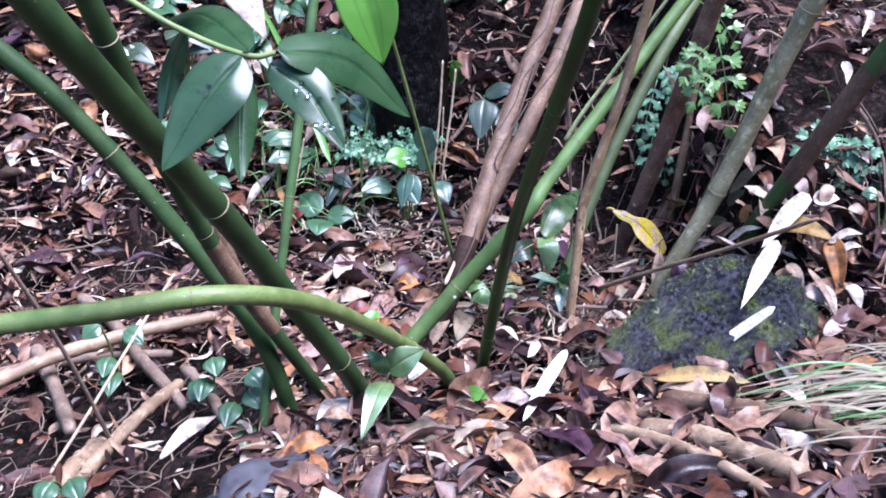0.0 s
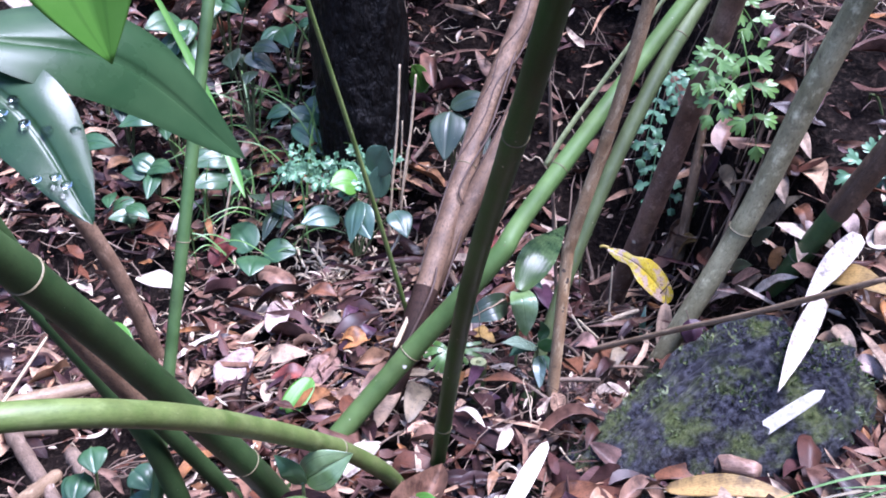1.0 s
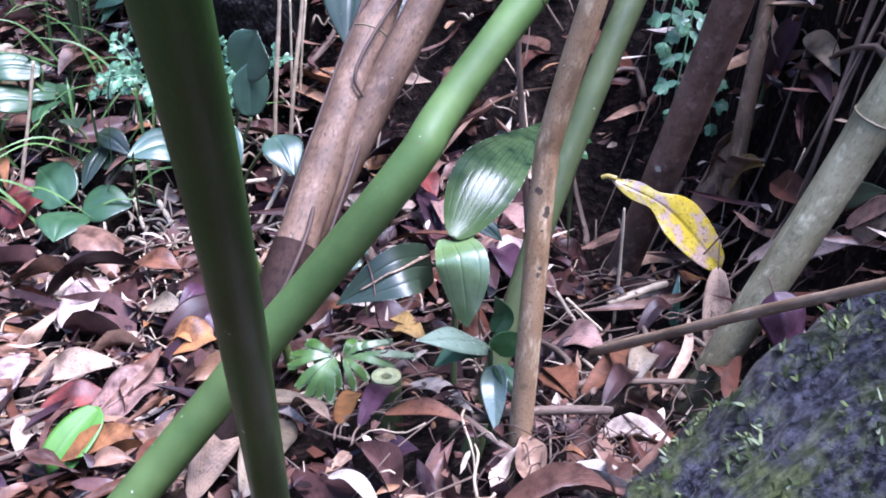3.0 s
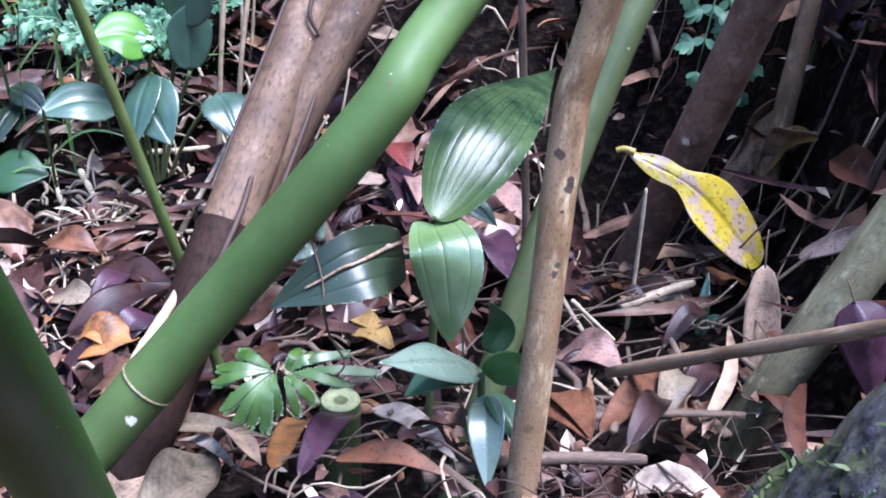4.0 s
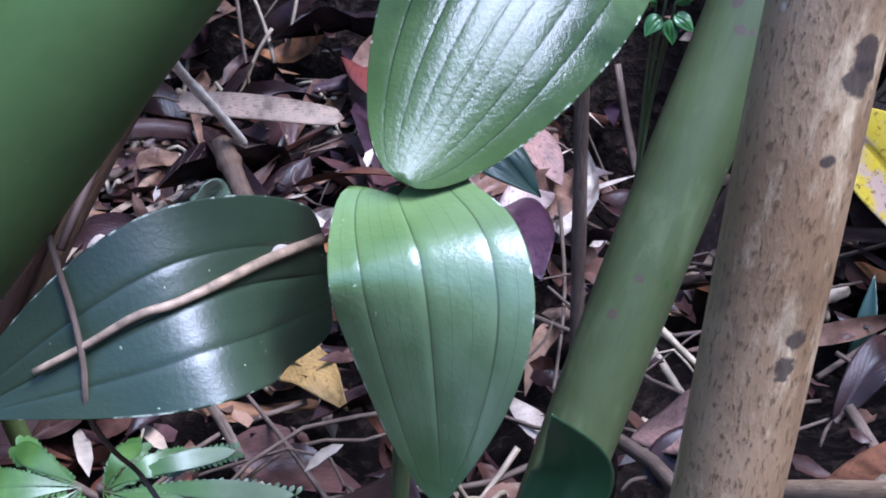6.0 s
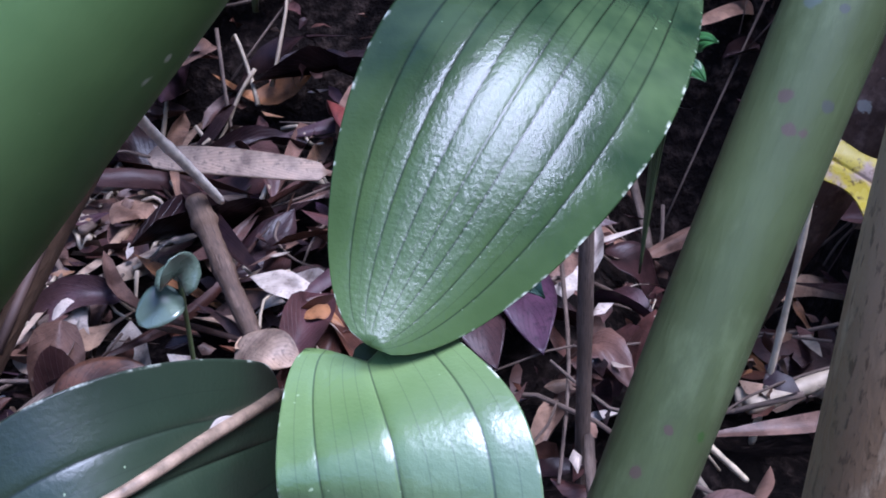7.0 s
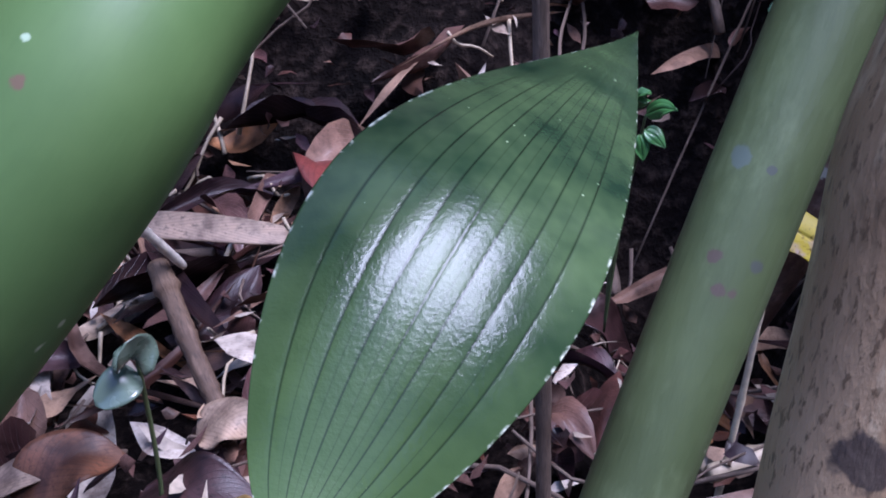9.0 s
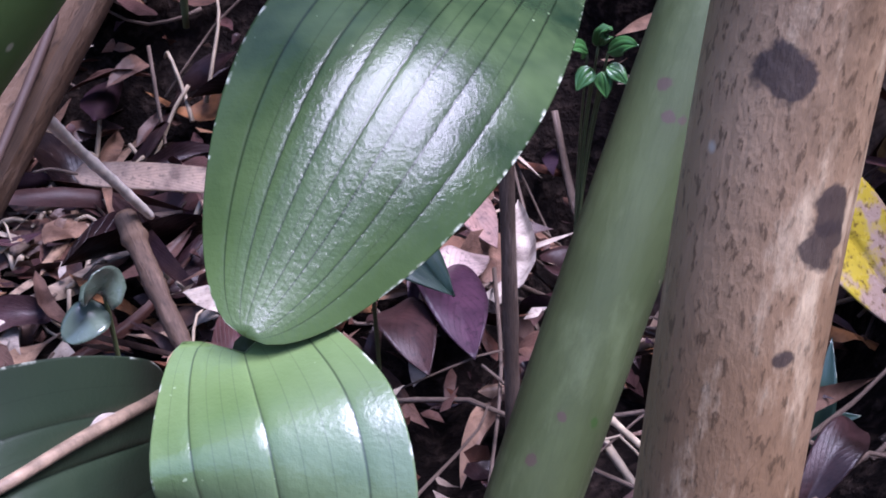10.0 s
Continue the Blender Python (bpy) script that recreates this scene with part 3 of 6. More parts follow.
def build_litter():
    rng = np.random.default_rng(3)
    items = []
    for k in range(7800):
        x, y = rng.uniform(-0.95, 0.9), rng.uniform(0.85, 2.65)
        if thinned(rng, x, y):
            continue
        close = 0.04 < x < 0.37 and 1.41 < y < (1.62 if x < 0.2 else 1.76)
        size = rng.choice([0.024, 0.034, 0.046], p=[0.4, 0.4, 0.2]) if close else rng.choice([0.028, 0.042, 0.058, 0.08], p=[0.34, 0.34, 0.22, 0.10])
        if y < 1.3 and x > -0.1:
            size *= 1.3
        items.append(litter_leaf(rng, x, y, float(ground_z(x, y)) + 0.002 + (0.016 if close else 0.026) * rng.random(), size))
    ob = part("leaf_litter", mesh_from("leaf_litter", *merge(items)), M_LITTER)
    tagged(ob, "brown, tan and purplish fallen leaves covering the soil", "leaf litter", kind="stuff")
    items = []
    for k in range(2600):
        x, y = rng.uniform(-0.95, 0.9), rng.uniform(0.85, 2.5)
        if thinned(rng, x, y) or (0.0 < x < 0.34 and 1.36 < y < 1.78):
            continue
        th, L = rng.random() * 6.283, rng.uniform(0.04, 0.13)
        d = np.array([math.cos(th), math.sin(th), rng.normal(0, 0.12)]) * L
        p = np.array([x, y, float(ground_z(x, y)) + rng.uniform(0.012, 0.030)])
        side = np.array([-d[1], d[0], 0]) * rng.normal(0, 0.12)
        items.append(blade_data(p - d / 2, p + side + np.array([0, 0, rng.normal(0.002, 0.05) * L]), p + d / 2, (rng.normal(0, 0.5), rng.normal(0, 0.5), 1), rng.uniform(0.005, 0.013), 9, 4, rng.normal(0.4, 0.5), rng.normal(0, 0.4), rng.uniform(0.3, 0.5), rng.uniform(0.5, 1.0), 0.2, twist=rng.normal(0, 1.0)))
    ob = part("bamboo_leaf_litter", mesh_from("bamboo_leaf_litter", *merge(items)), M_LITTER)
    tagged(ob, "long narrow dead bamboo leaves strewn over the litter", "leaf litter", kind="stuff")
    items = []
    for k in range(9000):
        x, y = rng.uniform(-0.85, 0.85), rng.uniform(0.88, 2.4)
        if thinned(rng, x, y) and rng.random() < 0.8:
            continue
        p = np.array([x, y, float(ground_z(x, y)) + rng.uniform(0.004, 0.030)])
        d = np.append(rng.normal(0, 1, 2), rng.normal(0, 0.4))
        d = d / np.linalg.norm(d) * rng.uniform(0.005, 0.018)
        items.append(blade_data(p, p + d * 0.5 + rng.normal(0, 0.0012, 3), p + d, (rng.normal(0, 0.6), rng.normal(0, 0.6), 1), rng.uniform(0.002, 0.008), 3, 2, rng.normal(0.2, 0.5), 0.1, rng.uniform(0.3, 0.7), rng.uniform(0.3, 1), 0.3, blunt=rng.uniform(0.3, 0.8)))
    ob = part("leaf_crumbs", mesh_from("leaf_crumbs", *merge(items)), M_LITTER)
    tagged(ob, "crumbled bits of dead leaf between the larger leaves", "leaf litter", kind="stuff")
    items = []
    for k in range(9000):
        x, y = rng.normal(0, 1.9), 1.4 + rng.normal(0, 1.9)
        if (abs(x) < 0.93 and 0.87 < y < 2.62) or abs(x) > 4.5 or abs(y - 1) > 4.5:
            continue
        th, L = rng.random() * 6.283, rng.uniform(0.06, 0.12)
        d = np.array([math.cos(th), math.sin(th), rng.normal(0, 0.15)]) * L
        p = np.array([x, y, float(ground_z(x, y)) + rng.uniform(0.005, 0.03)])
        items.append(blade_data(p, p + d * 0.5 + np.array([0, 0, rng.normal(0.005, 0.008)]), p + d, (rng.normal(0, 0.3), rng.normal(0, 0.3), 1), L * rng.uniform(0.3, 0.5), 4, 2, 0.2, 0.1, 0.5, 0.8))
    ob = part("outer_leaf_litter", mesh_from("outer_leaf_litter", *merge(items)), M_LITTER)
    tagged(ob, "brown fallen leaves strewn over the surrounding soil", "leaf litter", kind="stuff")


build_litter()

# ---- scattered straws and twigs ----
def build_straws():
    rng = np.random.default_rng(11)
    for name, count, r, lo, hi, mat, label in (("straw_litter", 800, 0.0008, 0.012, 0.05, M_STRAW, "pale broken straw and sheath bits on the soil"),
                                               ("twig_litter", 900, 0.0010, 0.03, 0.15, M_TWIG, "thin brown twigs and rootlets among dead leaves"),
                                               ("root_litter", 330, 0.0006, 0.015, 0.05, M_ROOT, "fine dark roots and fibres on the soil")):
        items = []
        for k in range(count):
            x, y = rng.uniform(-0.85, 0.85), rng.uniform(0.9, 2.5)
            if name == "straw_litter" and k < 200:
                x, y = rng.normal(-0.05, 0.12), rng.normal(1.95, 0.09)
            if name == "root_litter":
                x, y = (rng.normal(0.27, 0.05), rng.normal(1.40, 0.05)) if k < 130 else (rng.uniform(0.4, 0.85), rng.uniform(1.5, 2.2))
            if k >= 200 and name == "straw_litter" and thinned(rng, x, y):
                continue
            thick = 2.0 if name == "straw_litter" and k < 200 else (2.6 if name == "twig_litter" and k % 7 == 0 else 1.0)
            L, th = rng.uniform(lo, hi), rng.random() * 6.283
            d = np.array([math.cos(th), math.sin(th)]) * L / 2
            kink = (0.08 if name == "straw_litter" else 0.15) * L
            pts = []
            for q in (-1, -0.35, 0.35, 1):
                px, py = x + d[0] * q + rng.normal(0, kink * 0.5), y + d[1] * q + rng.normal(0, kink * 0.5)
                pts.append((px, py, float(ground_z(px, py)) + rng.uniform(0.012, 0.030)))
            path = spline(pts, 8)
            items.append(tube_data(path, thick * r * rng.uniform(0.6, 1.5) * np.linspace(1, 0.6, 8), 5))
        tagged(part(name, mesh_from(name, *merge(items)), mat), label, "litter", kind="stuff")


build_straws()


def build_chips():
    rng = np.random.default_rng(17)
    items = []
    for k in range(520):
        x, y = rng.uniform(-0.85, 0.85), rng.uniform(0.9, 2.3)
        if thinned(rng, x, y):
            continue
        z = float(ground_z(x, y)) + rng.uniform(0.018, 0.034)
        th, L = rng.random() * 6.283, rng.uniform(0.008, 0.035)
        d = np.array([math.cos(th), math.sin(th), rng.normal(0, 0.25)]) * L
        p = np.array([x, y, z])
        items.append(blade_data(p, p + d * 0.5 + np.array([0, 0, rng.normal(0, 0.1) * L]), p + d, (rng.normal(0, 0.4), rng.normal(0, 0.4), 1), rng.uniform(0.002, 0.006), 4, 2, 0.3, 0, 0.5, 0.35, blunt=0.35))
    tagged(part("chip_litter", mesh_from("chip_litter", *merge(items)), M_CHIP), "bleached chips of bamboo sheath among the leaves", "litter", kind="stuff")


build_chips()

# ---- bamboo ----
culm([(-0.0832, 1.4095, 0.0054), (0.0559, 1.4773, 0.1481), (0.1594, 1.4773, 0.2798), (0.2048, 1.5191, 0.3289), (0.4282, 1.7081, 0.5446), (0.8028, 1.9289, 0.9581)], 0.0132, 0.0085, M_GREEN_BIG, "thick smooth green bamboo culm leaning over the litter", (0.212, 0.638))
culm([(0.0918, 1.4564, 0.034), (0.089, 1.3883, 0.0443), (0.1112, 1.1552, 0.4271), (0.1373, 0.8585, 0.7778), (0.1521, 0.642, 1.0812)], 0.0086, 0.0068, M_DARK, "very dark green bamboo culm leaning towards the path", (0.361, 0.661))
# dark sleeve over the foot stands in for the thick culm's shade
culm([(0.021, 1.496, 0.034), (0.075, 1.5945, 0.142), (0.160, 1.787, 0.309), (0.238, 1.913, 0.45), (0.34, 2.1, 0.65)], 0.0146, 0.0146, M_BROWN, "old brown dead culm wrapped with thin vine roots", (0.437,), dry=(0.0, 0.30), sleeve_mat=M_FOOT_SHADE, sleeve_label="added dark sleeve for the shade and wet at the foot")
culm([(0.015, 1.545, 0.0), (0.084, 1.632, 0.14), (0.197, 1.76, 0.32), (0.30, 1.92, 0.5), (0.4, 2.08, 0.68)], 0.0135, 0.0125, M_BROWN, "grey-brown dead culm standing close behind another", (0.6,))
culm([(0.2175, 1.4180, 0.0600), (0.2262, 1.4300, 0.2033), (0.2329, 1.4460, 0.2898), (0.2403, 1.4490, 0.3315), (0.2825, 1.4420, 0.51), (0.350, 1.395, 0.91)], 0.0067, 0.0067, M_TAN_SPOT, "tan dry bamboo culm with dark round spots", (0.75,))
culm([(0.1892, 1.4618, 0.0636), (0.2379, 1.5162, 0.2068), (0.2986, 1.5805, 0.3388), (0.3735, 1.6565, 0.4578), (0.4649, 1.7457, 0.5622), (0.575, 1.8496, 0.65)], 0.0068, 0.012, M_SPECK, "speckled green bamboo culm behind the broad-leaved seedling", (0.62,))
culm([(0.3418, 1.8534, -0.0878), (0.3798, 1.7627, 0.1517), (0.4072, 1.6835, 0.3585), (0.44, 1.56, 0.664)], 0.0150, 0.0142, M_DBROWN, "dark reddish-brown dead bamboo culm", ())
culm([(0.44, 1.785, 0.10), (0.455, 1.80, 0.25), (0.462, 1.806, 0.32), (0.49, 1.83, 0.5)], 0.0080, 0.003, M_TAN, "thin brown pointed bamboo shoot", ())
culm([(0.3489, 1.5786, 0.0065), (0.3590, 1.545, 0.0750), (0.4459, 1.5312, 0.2923), (0.5148, 1.4996, 0.5396), (0.5873, 1.4028, 0.828)], 0.0108, 0.0155, M_OLIVE, "olive weathered bamboo culm rising beside the rock", (0.22, 0.49, 0.78))
culm([(0.492, 1.535, 0.20), (0.502, 1.52, 0.235), (0.547, 1.463, 0.382), (0.592, 1.406, 0.53), (0.64, 1.35, 0.68)], 0.0125, 0.0125, M_GREEN, "green bamboo culm rising from the leafy bank", (0.3,), dry=(0.42, 0.75))
culm([(-0.215, 1.315, 0.03), (-0.188, 1.388, 0.214), (-0.13, 1.526, 0.576), (-0.09, 1.62, 0.82)], 0.0068, 0.0066, M_GREEN, "slim green bamboo shoot standing upright", (0.45, 0.8))
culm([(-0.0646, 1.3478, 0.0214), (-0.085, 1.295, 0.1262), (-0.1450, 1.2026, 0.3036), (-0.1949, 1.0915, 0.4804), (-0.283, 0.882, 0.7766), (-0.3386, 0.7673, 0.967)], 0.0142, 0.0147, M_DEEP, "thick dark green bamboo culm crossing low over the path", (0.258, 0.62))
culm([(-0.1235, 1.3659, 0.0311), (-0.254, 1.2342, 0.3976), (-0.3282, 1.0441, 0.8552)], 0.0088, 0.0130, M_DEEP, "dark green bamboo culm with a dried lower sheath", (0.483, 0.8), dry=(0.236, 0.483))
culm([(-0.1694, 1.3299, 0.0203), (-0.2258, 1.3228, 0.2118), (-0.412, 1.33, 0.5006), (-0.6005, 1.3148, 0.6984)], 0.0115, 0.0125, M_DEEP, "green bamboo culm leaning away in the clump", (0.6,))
culm([(0.05, 1.33, 0.09), (0.032, 1.296, 0.14), (-0.006, 1.252, 0.203), (-0.057, 1.143, 0.312), (-0.111, 1.022, 0.421), (-0.193, 0.96, 0.468), (-0.32, 0.94, 0.46), (-0.6, 0.95, 0.42)], 0.0090, 0.0105, M_LIGHT, "pale green young culm arching sideways", (0.285, 0.74))
culm([(-0.2891, 1.7572, -0.0607), (-0.3535, 1.752, 0.1559), (-0.494, 1.7206, 0.4426), (-0.6435, 1.6493, 0.5985)], 0.0115, 0.012, M_BROWN, "light brown dead culm leaning behind the clump", (0.4,))


def fallen_stick(a, b, r, mat, label, bend=0.01):
    a, b = np.array(a, float), np.array(b, float)
    rng = np.random.default_rng(int(abs(a[0] * 7919 + b[1] * 4729) * 100) % 99991)
    side = np.linalg.norm(b - a)
    m1, m2 = a * 0.66 + b * 0.34 + np.array([0, bend, abs(bend) * 0.4]), a * 0.34 + b * 0.66 + np.array([0, bend, abs(bend) * 0.4])
    path = spline([a, m1 + rng.normal(0, 0.005, 3) * side, m2 + rng.normal(0, 0.005, 3) * side, b], 40) - a
    rr = r * np.linspace(1.06, 0.86, 40) * (1 + 0.05 * np.sin(np.linspace(0, 17, 40)) + rng.normal(0, 0.035, 40))
    for q in rng.uniform(0.1, 0.9, 3):
        rr *= 1 + 0.16 * np.exp(-(((np.linspace(0, 1, 40) - q) / 0.018) ** 2))
    rr[0], rr[-1] = rr[0] * 0.8, rr[-1] * 0.75
    ob = part("fallen_stick", mesh_from("fallen_stick", *tube_data(path, rr, 14)), mat)
    ob.location = a
    return tagged(ob, label, "stick", "fallen sticks")


def gp(x, y, lift=0.0):
    return (x, y, float(ground_z(x, y)) + lift)


fallen_stick(gp(-0.72, 1.42, 0.07), gp(-0.335, 1.66, 0.05), 0.0115, M_TAN, "tan dead culm lying across the litter", 0.02)
fallen_stick(gp(-0.449, 1.205, 0.012), gp(-0.36, 1.47, 0.03), 0.010, M_TAN, "pale brown broken stick on the leaves")
fallen_stick(gp(-0.47, 1.15, 0.010), gp(-0.44, 1.31, 0.02), 0.015, M_TAN, "grey split bamboo piece on the leaves")
fallen_stick(gp(-0.66, 1.70, 0.022), gp(-0.50, 1.36, 0.026), 0.012, M_TWIG, "orange-brown rotten culm piece")
fallen_stick(gp(-0.62, 1.86, 0.024), gp(-0.34, 1.40, 0.018), 0.011, M_TWIG, "brown rotten culm piece on the ground")
fallen_stick(gp(-0.37, 1.55, 0.012), gp(-0.27, 1.33, 0.014), 0.009, M_TWIG, "short brown culm piece under the clump")
fallen_stick(gp(-0.75, 1.62, 0.02), gp(-0.40, 1.60, 0.02), 0.009, M_TWIG, "dark brown stick lying on the litter")
fallen_stick(gp(0.27, 1.10, 0.018), gp(0.40, 0.93, 0.028), 0.014, M_TAN, "thick beige dead culm on the litter")
fallen_stick(gp(0.22, 1.12, 0.026), gp(0.36, 0.90, 0.030), 0.008, M_TAN, "tan dead stick on the litter")
fallen_stick(gp(0.31, 1.17, 0.026), gp(0.47, 0.97, 0.034), 0.012, M_BROWN, "brown curved dead stick on leaves")
fallen_stick(gp(0.26, 1.315, 0.02), gp(0.40, 1.235, 0.03), 0.011, M_DBROWN, "dark grey stick in front of the rock")
fallen_stick((0.2843, 1.5473, 0.1094), (0.4759, 1.2121, 0.4083), 0.0032, M_TAN, "long thin brown twig resting on the rock", 0.0)
fallen_stick((0.182, 1.431, 0.142), (0.278, 1.44, 0.142), 0.0030, M_TWIG, "short brown twig on the leaves", 0.004)
fallen_stick((0.327, 1.716, 0.040), (0.369, 1.708, 0.053), 0.0045, M_STRAW, "short tan bamboo stick on soil", 0.0)
fallen_stick((0.331, 1.702, 0.03), (0.331, 1.696, 0.14), 0.0013, M_DRY, "thin white straw standing upright", 0.0)
fallen_stick((0.045, 1.53, 0.13), (0.10, 1.70, 0.165), 0.0028, M_STRAW, "pale dry stalk leaning on the dead culm", 0.0)
fallen_stick((0.28, 1.69, 0.07), (0.315, 1.64, 0.03), 0.0016, M_STRAW, "thin pale twig leaning over dead leaves", 0.0)
fallen_stick((0.278, 1.64, 0.055), (0.315, 1.62, 0.03), 0.0016, M_STRAW, "thin pale twig leaning over dead leaves", 0.0)
fallen_stick((0.322, 1.692, 0.056), (0.374, 1.708, 0.064), 0.0034, M_STRAW, "short yellowish dry stick on the leaves", 0.0)
fallen_stick((0.283, 1.655, 0.085), (0.312, 1.655, 0.055), 0.0012, M_DRY, "thin dry straw on the leaves", 0.0)
fallen_stick((0.004, 1.905, -0.012), (0.051, 1.93, 0.07), 0.0022, M_DRY, "pale dry straw leaning on a culm", 0.0)
fallen_stick((0.047, 2.05, 0.06), (0.054, 2.05, 0.20), 0.0013, M_DRY, "pale upright dry straw", 0.0)
fallen_stick((0.052, 2.05, 0.06), (0.070, 2.05, 0.20), 0.0013, M_DRY, "pale upright dry straw", 0.0)
fallen_stick(gp(-0.092, 1.998, 0.016), gp(-0.07, 1.954, 0.016), 0.0028, M_DRY, "short split straw piece on the soil", 0.0)
fallen_stick(gp(-0.118, 2.006, 0.016), gp(-0.103, 1.965, 0.016), 0.0022, M_DRY, "short split straw piece on the soil", 0.0)
fallen_stick(gp(-0.053, 1.931, 0.016), gp(-0.035, 1.961, 0.018), 0.0034, M_DRY, "short split straw piece on the soil", 0.0)
fallen_stick(gp(-0.035, 2.002, 0.016), gp(0.022, 1.995, 0.018), 0.0026, M_DRY, "short split straw piece on the soil", 0.0)
fallen_stick((0.262, 1.66, 0.0), (0.235, 1.69, 0.42), 0.0024, M_TWIG, "thin upright brown stalk", 0.0)
fallen_stick((0.03, 1.99, 0.02), (0.052, 2.03, 0.30), 0.0022, M_STRAW, "thin pale upright stalk", 0.0)
fallen_stick((0.045, 1.99, 0.02), (0.076, 2.04, 0.28), 0.0022, M_STRAW, "thin pale upright stalk", 0.0)
fallen_stick(gp(-0.25, 2.02, 0.0), (-0.21, 2.05, 0.14), 0.0020, M_STRAW, "thin pale upright stalk", 0.0)
fallen_stick(gp(-0.42, 1.30, 0.01), (-0.49, 1.20, 0.40), 0.0030, M_TWIG, "thin brown upright dead stalk", 0.01)
fallen_stick(gp(-0.50, 1.25, 0.01), (-0.36, 1.52, 0.16), 0.0022, M_STRAW, "thin pale leaning stalk", 0.0)

# branch of the thick green culm and its bud
tagged(tube("bamboo_branch", [(0.222, 1.575, 0.347), (0.243, 1.571, 0.39), (0.272, 1.565, 0.44), (0.31, 1.55, 0.51), (0.36, 1.53, 0.60)], 0.0034, plain("pale_branch", (0.42, 0.45, 0.20), 0.5, 200), taper=0.6), "thin yellow-green branch shooting from a node", "bamboo")
# slender shoot before the trunk
tagged(tube("thin_shoot", [(0.075, 1.62, 0.05), (0.06, 1.619, 0.121), (0.015, 1.60, 0.32), (-0.042, 1.553, 0.57), (-0.07, 1.53, 0.70)], 0.0036, M_LIGHT, taper=0.6, sides=10), "slender yellow-green bamboo shoot", "bamboo")

# cut stump of a culm
stub = empty("cut_bamboo_stub", (0.1455, 1.530, 0.036), "short sawn-off green bamboo stub with a hollow top", "bamboo")
part("stem", mesh_from("stem", *tube_data([(0, 0, 0), (0, 0, 0.03), (0.0, 0, 0.056), (0, 0, 0.0705), (0, 0, 0.0715)], [0.0100, 0.0100, 0.0099, 0.0099, 0.0094], 28, False)), M_SPECK, stub)
part("node_ring", mesh_from("node_ring", *tube_data([(0, 0, 0.0635), (0, 0, 0.065), (0, 0, 0.0665)], [0.0098, 0.0108, 0.0098], 28, False)), M_NODE, stub, "pale raised ring")


def lathe_data(profile, sides=32):
    """A ring or cup turned about the upright axis, from (radius, height) pairs."""
    verts = [(r * math.cos(6.283185 * k / sides), r * math.sin(6.283185 * k / sides), z) for r, z in profile for k in range(sides)]
    faces = [(i * sides + k, i * sides + (k + 1) % sides, (i + 1) * sides + (k + 1) % sides, (i + 1) * sides + k) for i in range(len(profile) - 1) for k in range(sides)]
    return verts, faces, [(p[0] * 40, p[1] * 40) for p in verts]


part("cut_face", mesh_from("cut_face", *lathe_data([(0.0099, 0.0712), (0.0095, 0.0719), (0.0055, 0.0718), (0.0046, 0.0712), (0.0040, 0.0716), (0.0034, 0.0708), (0.0032, 0.062)])), plain("cut_bamboo", (0.36, 0.37, 0.17), 0.7, 300), stub, "pale sawn face with a central hollow")
part("hollow", mesh_from("hollow", *lathe_data([(0.0034, 0.0655), (0.002, 0.0650), (0.0001, 0.0648)])), M_ROOT, stub, "dark hollow of the sawn culm")

# dark spots on the tan culm and vine roots on the brown one
tagged(tube("vine_root", [(0.045, 1.535, 0.10), (0.09, 1.59, 0.17), (0.105, 1.66, 0.20), (0.15, 1.745, 0.28), (0.172, 1.765, 0.315), (0.215, 1.86, 0.40)], 0.0016, M_ROOT, sides=8, count=40), "thin dark vine root on the dead culm", "root", "vine roots")
def wrap_vine(points, r, s0, s1, turns, phase, thick):
    """A thin root winding round a culm between two shares of its length."""
    axis = spline(points, 200)
    out = []
    for k in range(26):
        s = s0 + (s1 - s0) * k / 25
        i = min(int(s * 198), 197)
        t = axis[i + 1] - axis[i]
        t = t / np.linalg.norm(t)
        u = np.cross(t, np.array([0.0, 0, 1]))
        u = u / np.linalg.norm(u)
        w = np.cross(t, u)
        ang = phase + turns * 6.283 * k / 25 + 0.3 * math.sin(k * 0.9 + phase)
        out.append(axis[i] + (u * math.cos(ang) + w * math.sin(ang)) * (r + thick * 0.6))
    return tagged(tube("vine_root", out, thick, M_ROOT, sides=6, count=70), "thin dark vine root on the dead culm", "root", "vine roots")


DEAD_A = [(0.021, 1.496, 0.034), (0.075, 1.5945, 0.142), (0.160, 1.787, 0.309), (0.238, 1.913, 0.45), (0.34, 2.1, 0.65)]
DEAD_B = [(0.015, 1.545, 0.0), (0.084, 1.632, 0.14), (0.197, 1.76, 0.32), (0.30, 1.92, 0.5), (0.4, 2.08, 0.68)]
wrap_vine(DEAD_A, 0.0146, 0.22, 0.75, 0.8, 2.2, 0.0011)
wrap_vine(DEAD_A, 0.0146, 0.30, 0.62, -0.6, 4.0, 0.0009)
wrap_vine(DEAD_A, 0.0146, 0.35, 0.8, 0.35, 3.4, 0.0008)
wrap_vine(DEAD_B, 0.0130, 0.35, 0.8, 0.7, 3.0, 0.0009)
tagged(tube("vine_root", [(0.10, 1.60, 0.15), (0.135, 1.68, 0.225), (0.13, 1.70, 0.26), (0.185, 1.78, 0.32)], 0.0013, M_ROOT, sides=8, count=30), "thin dark vine root on the dead culm", "root", "vine roots")


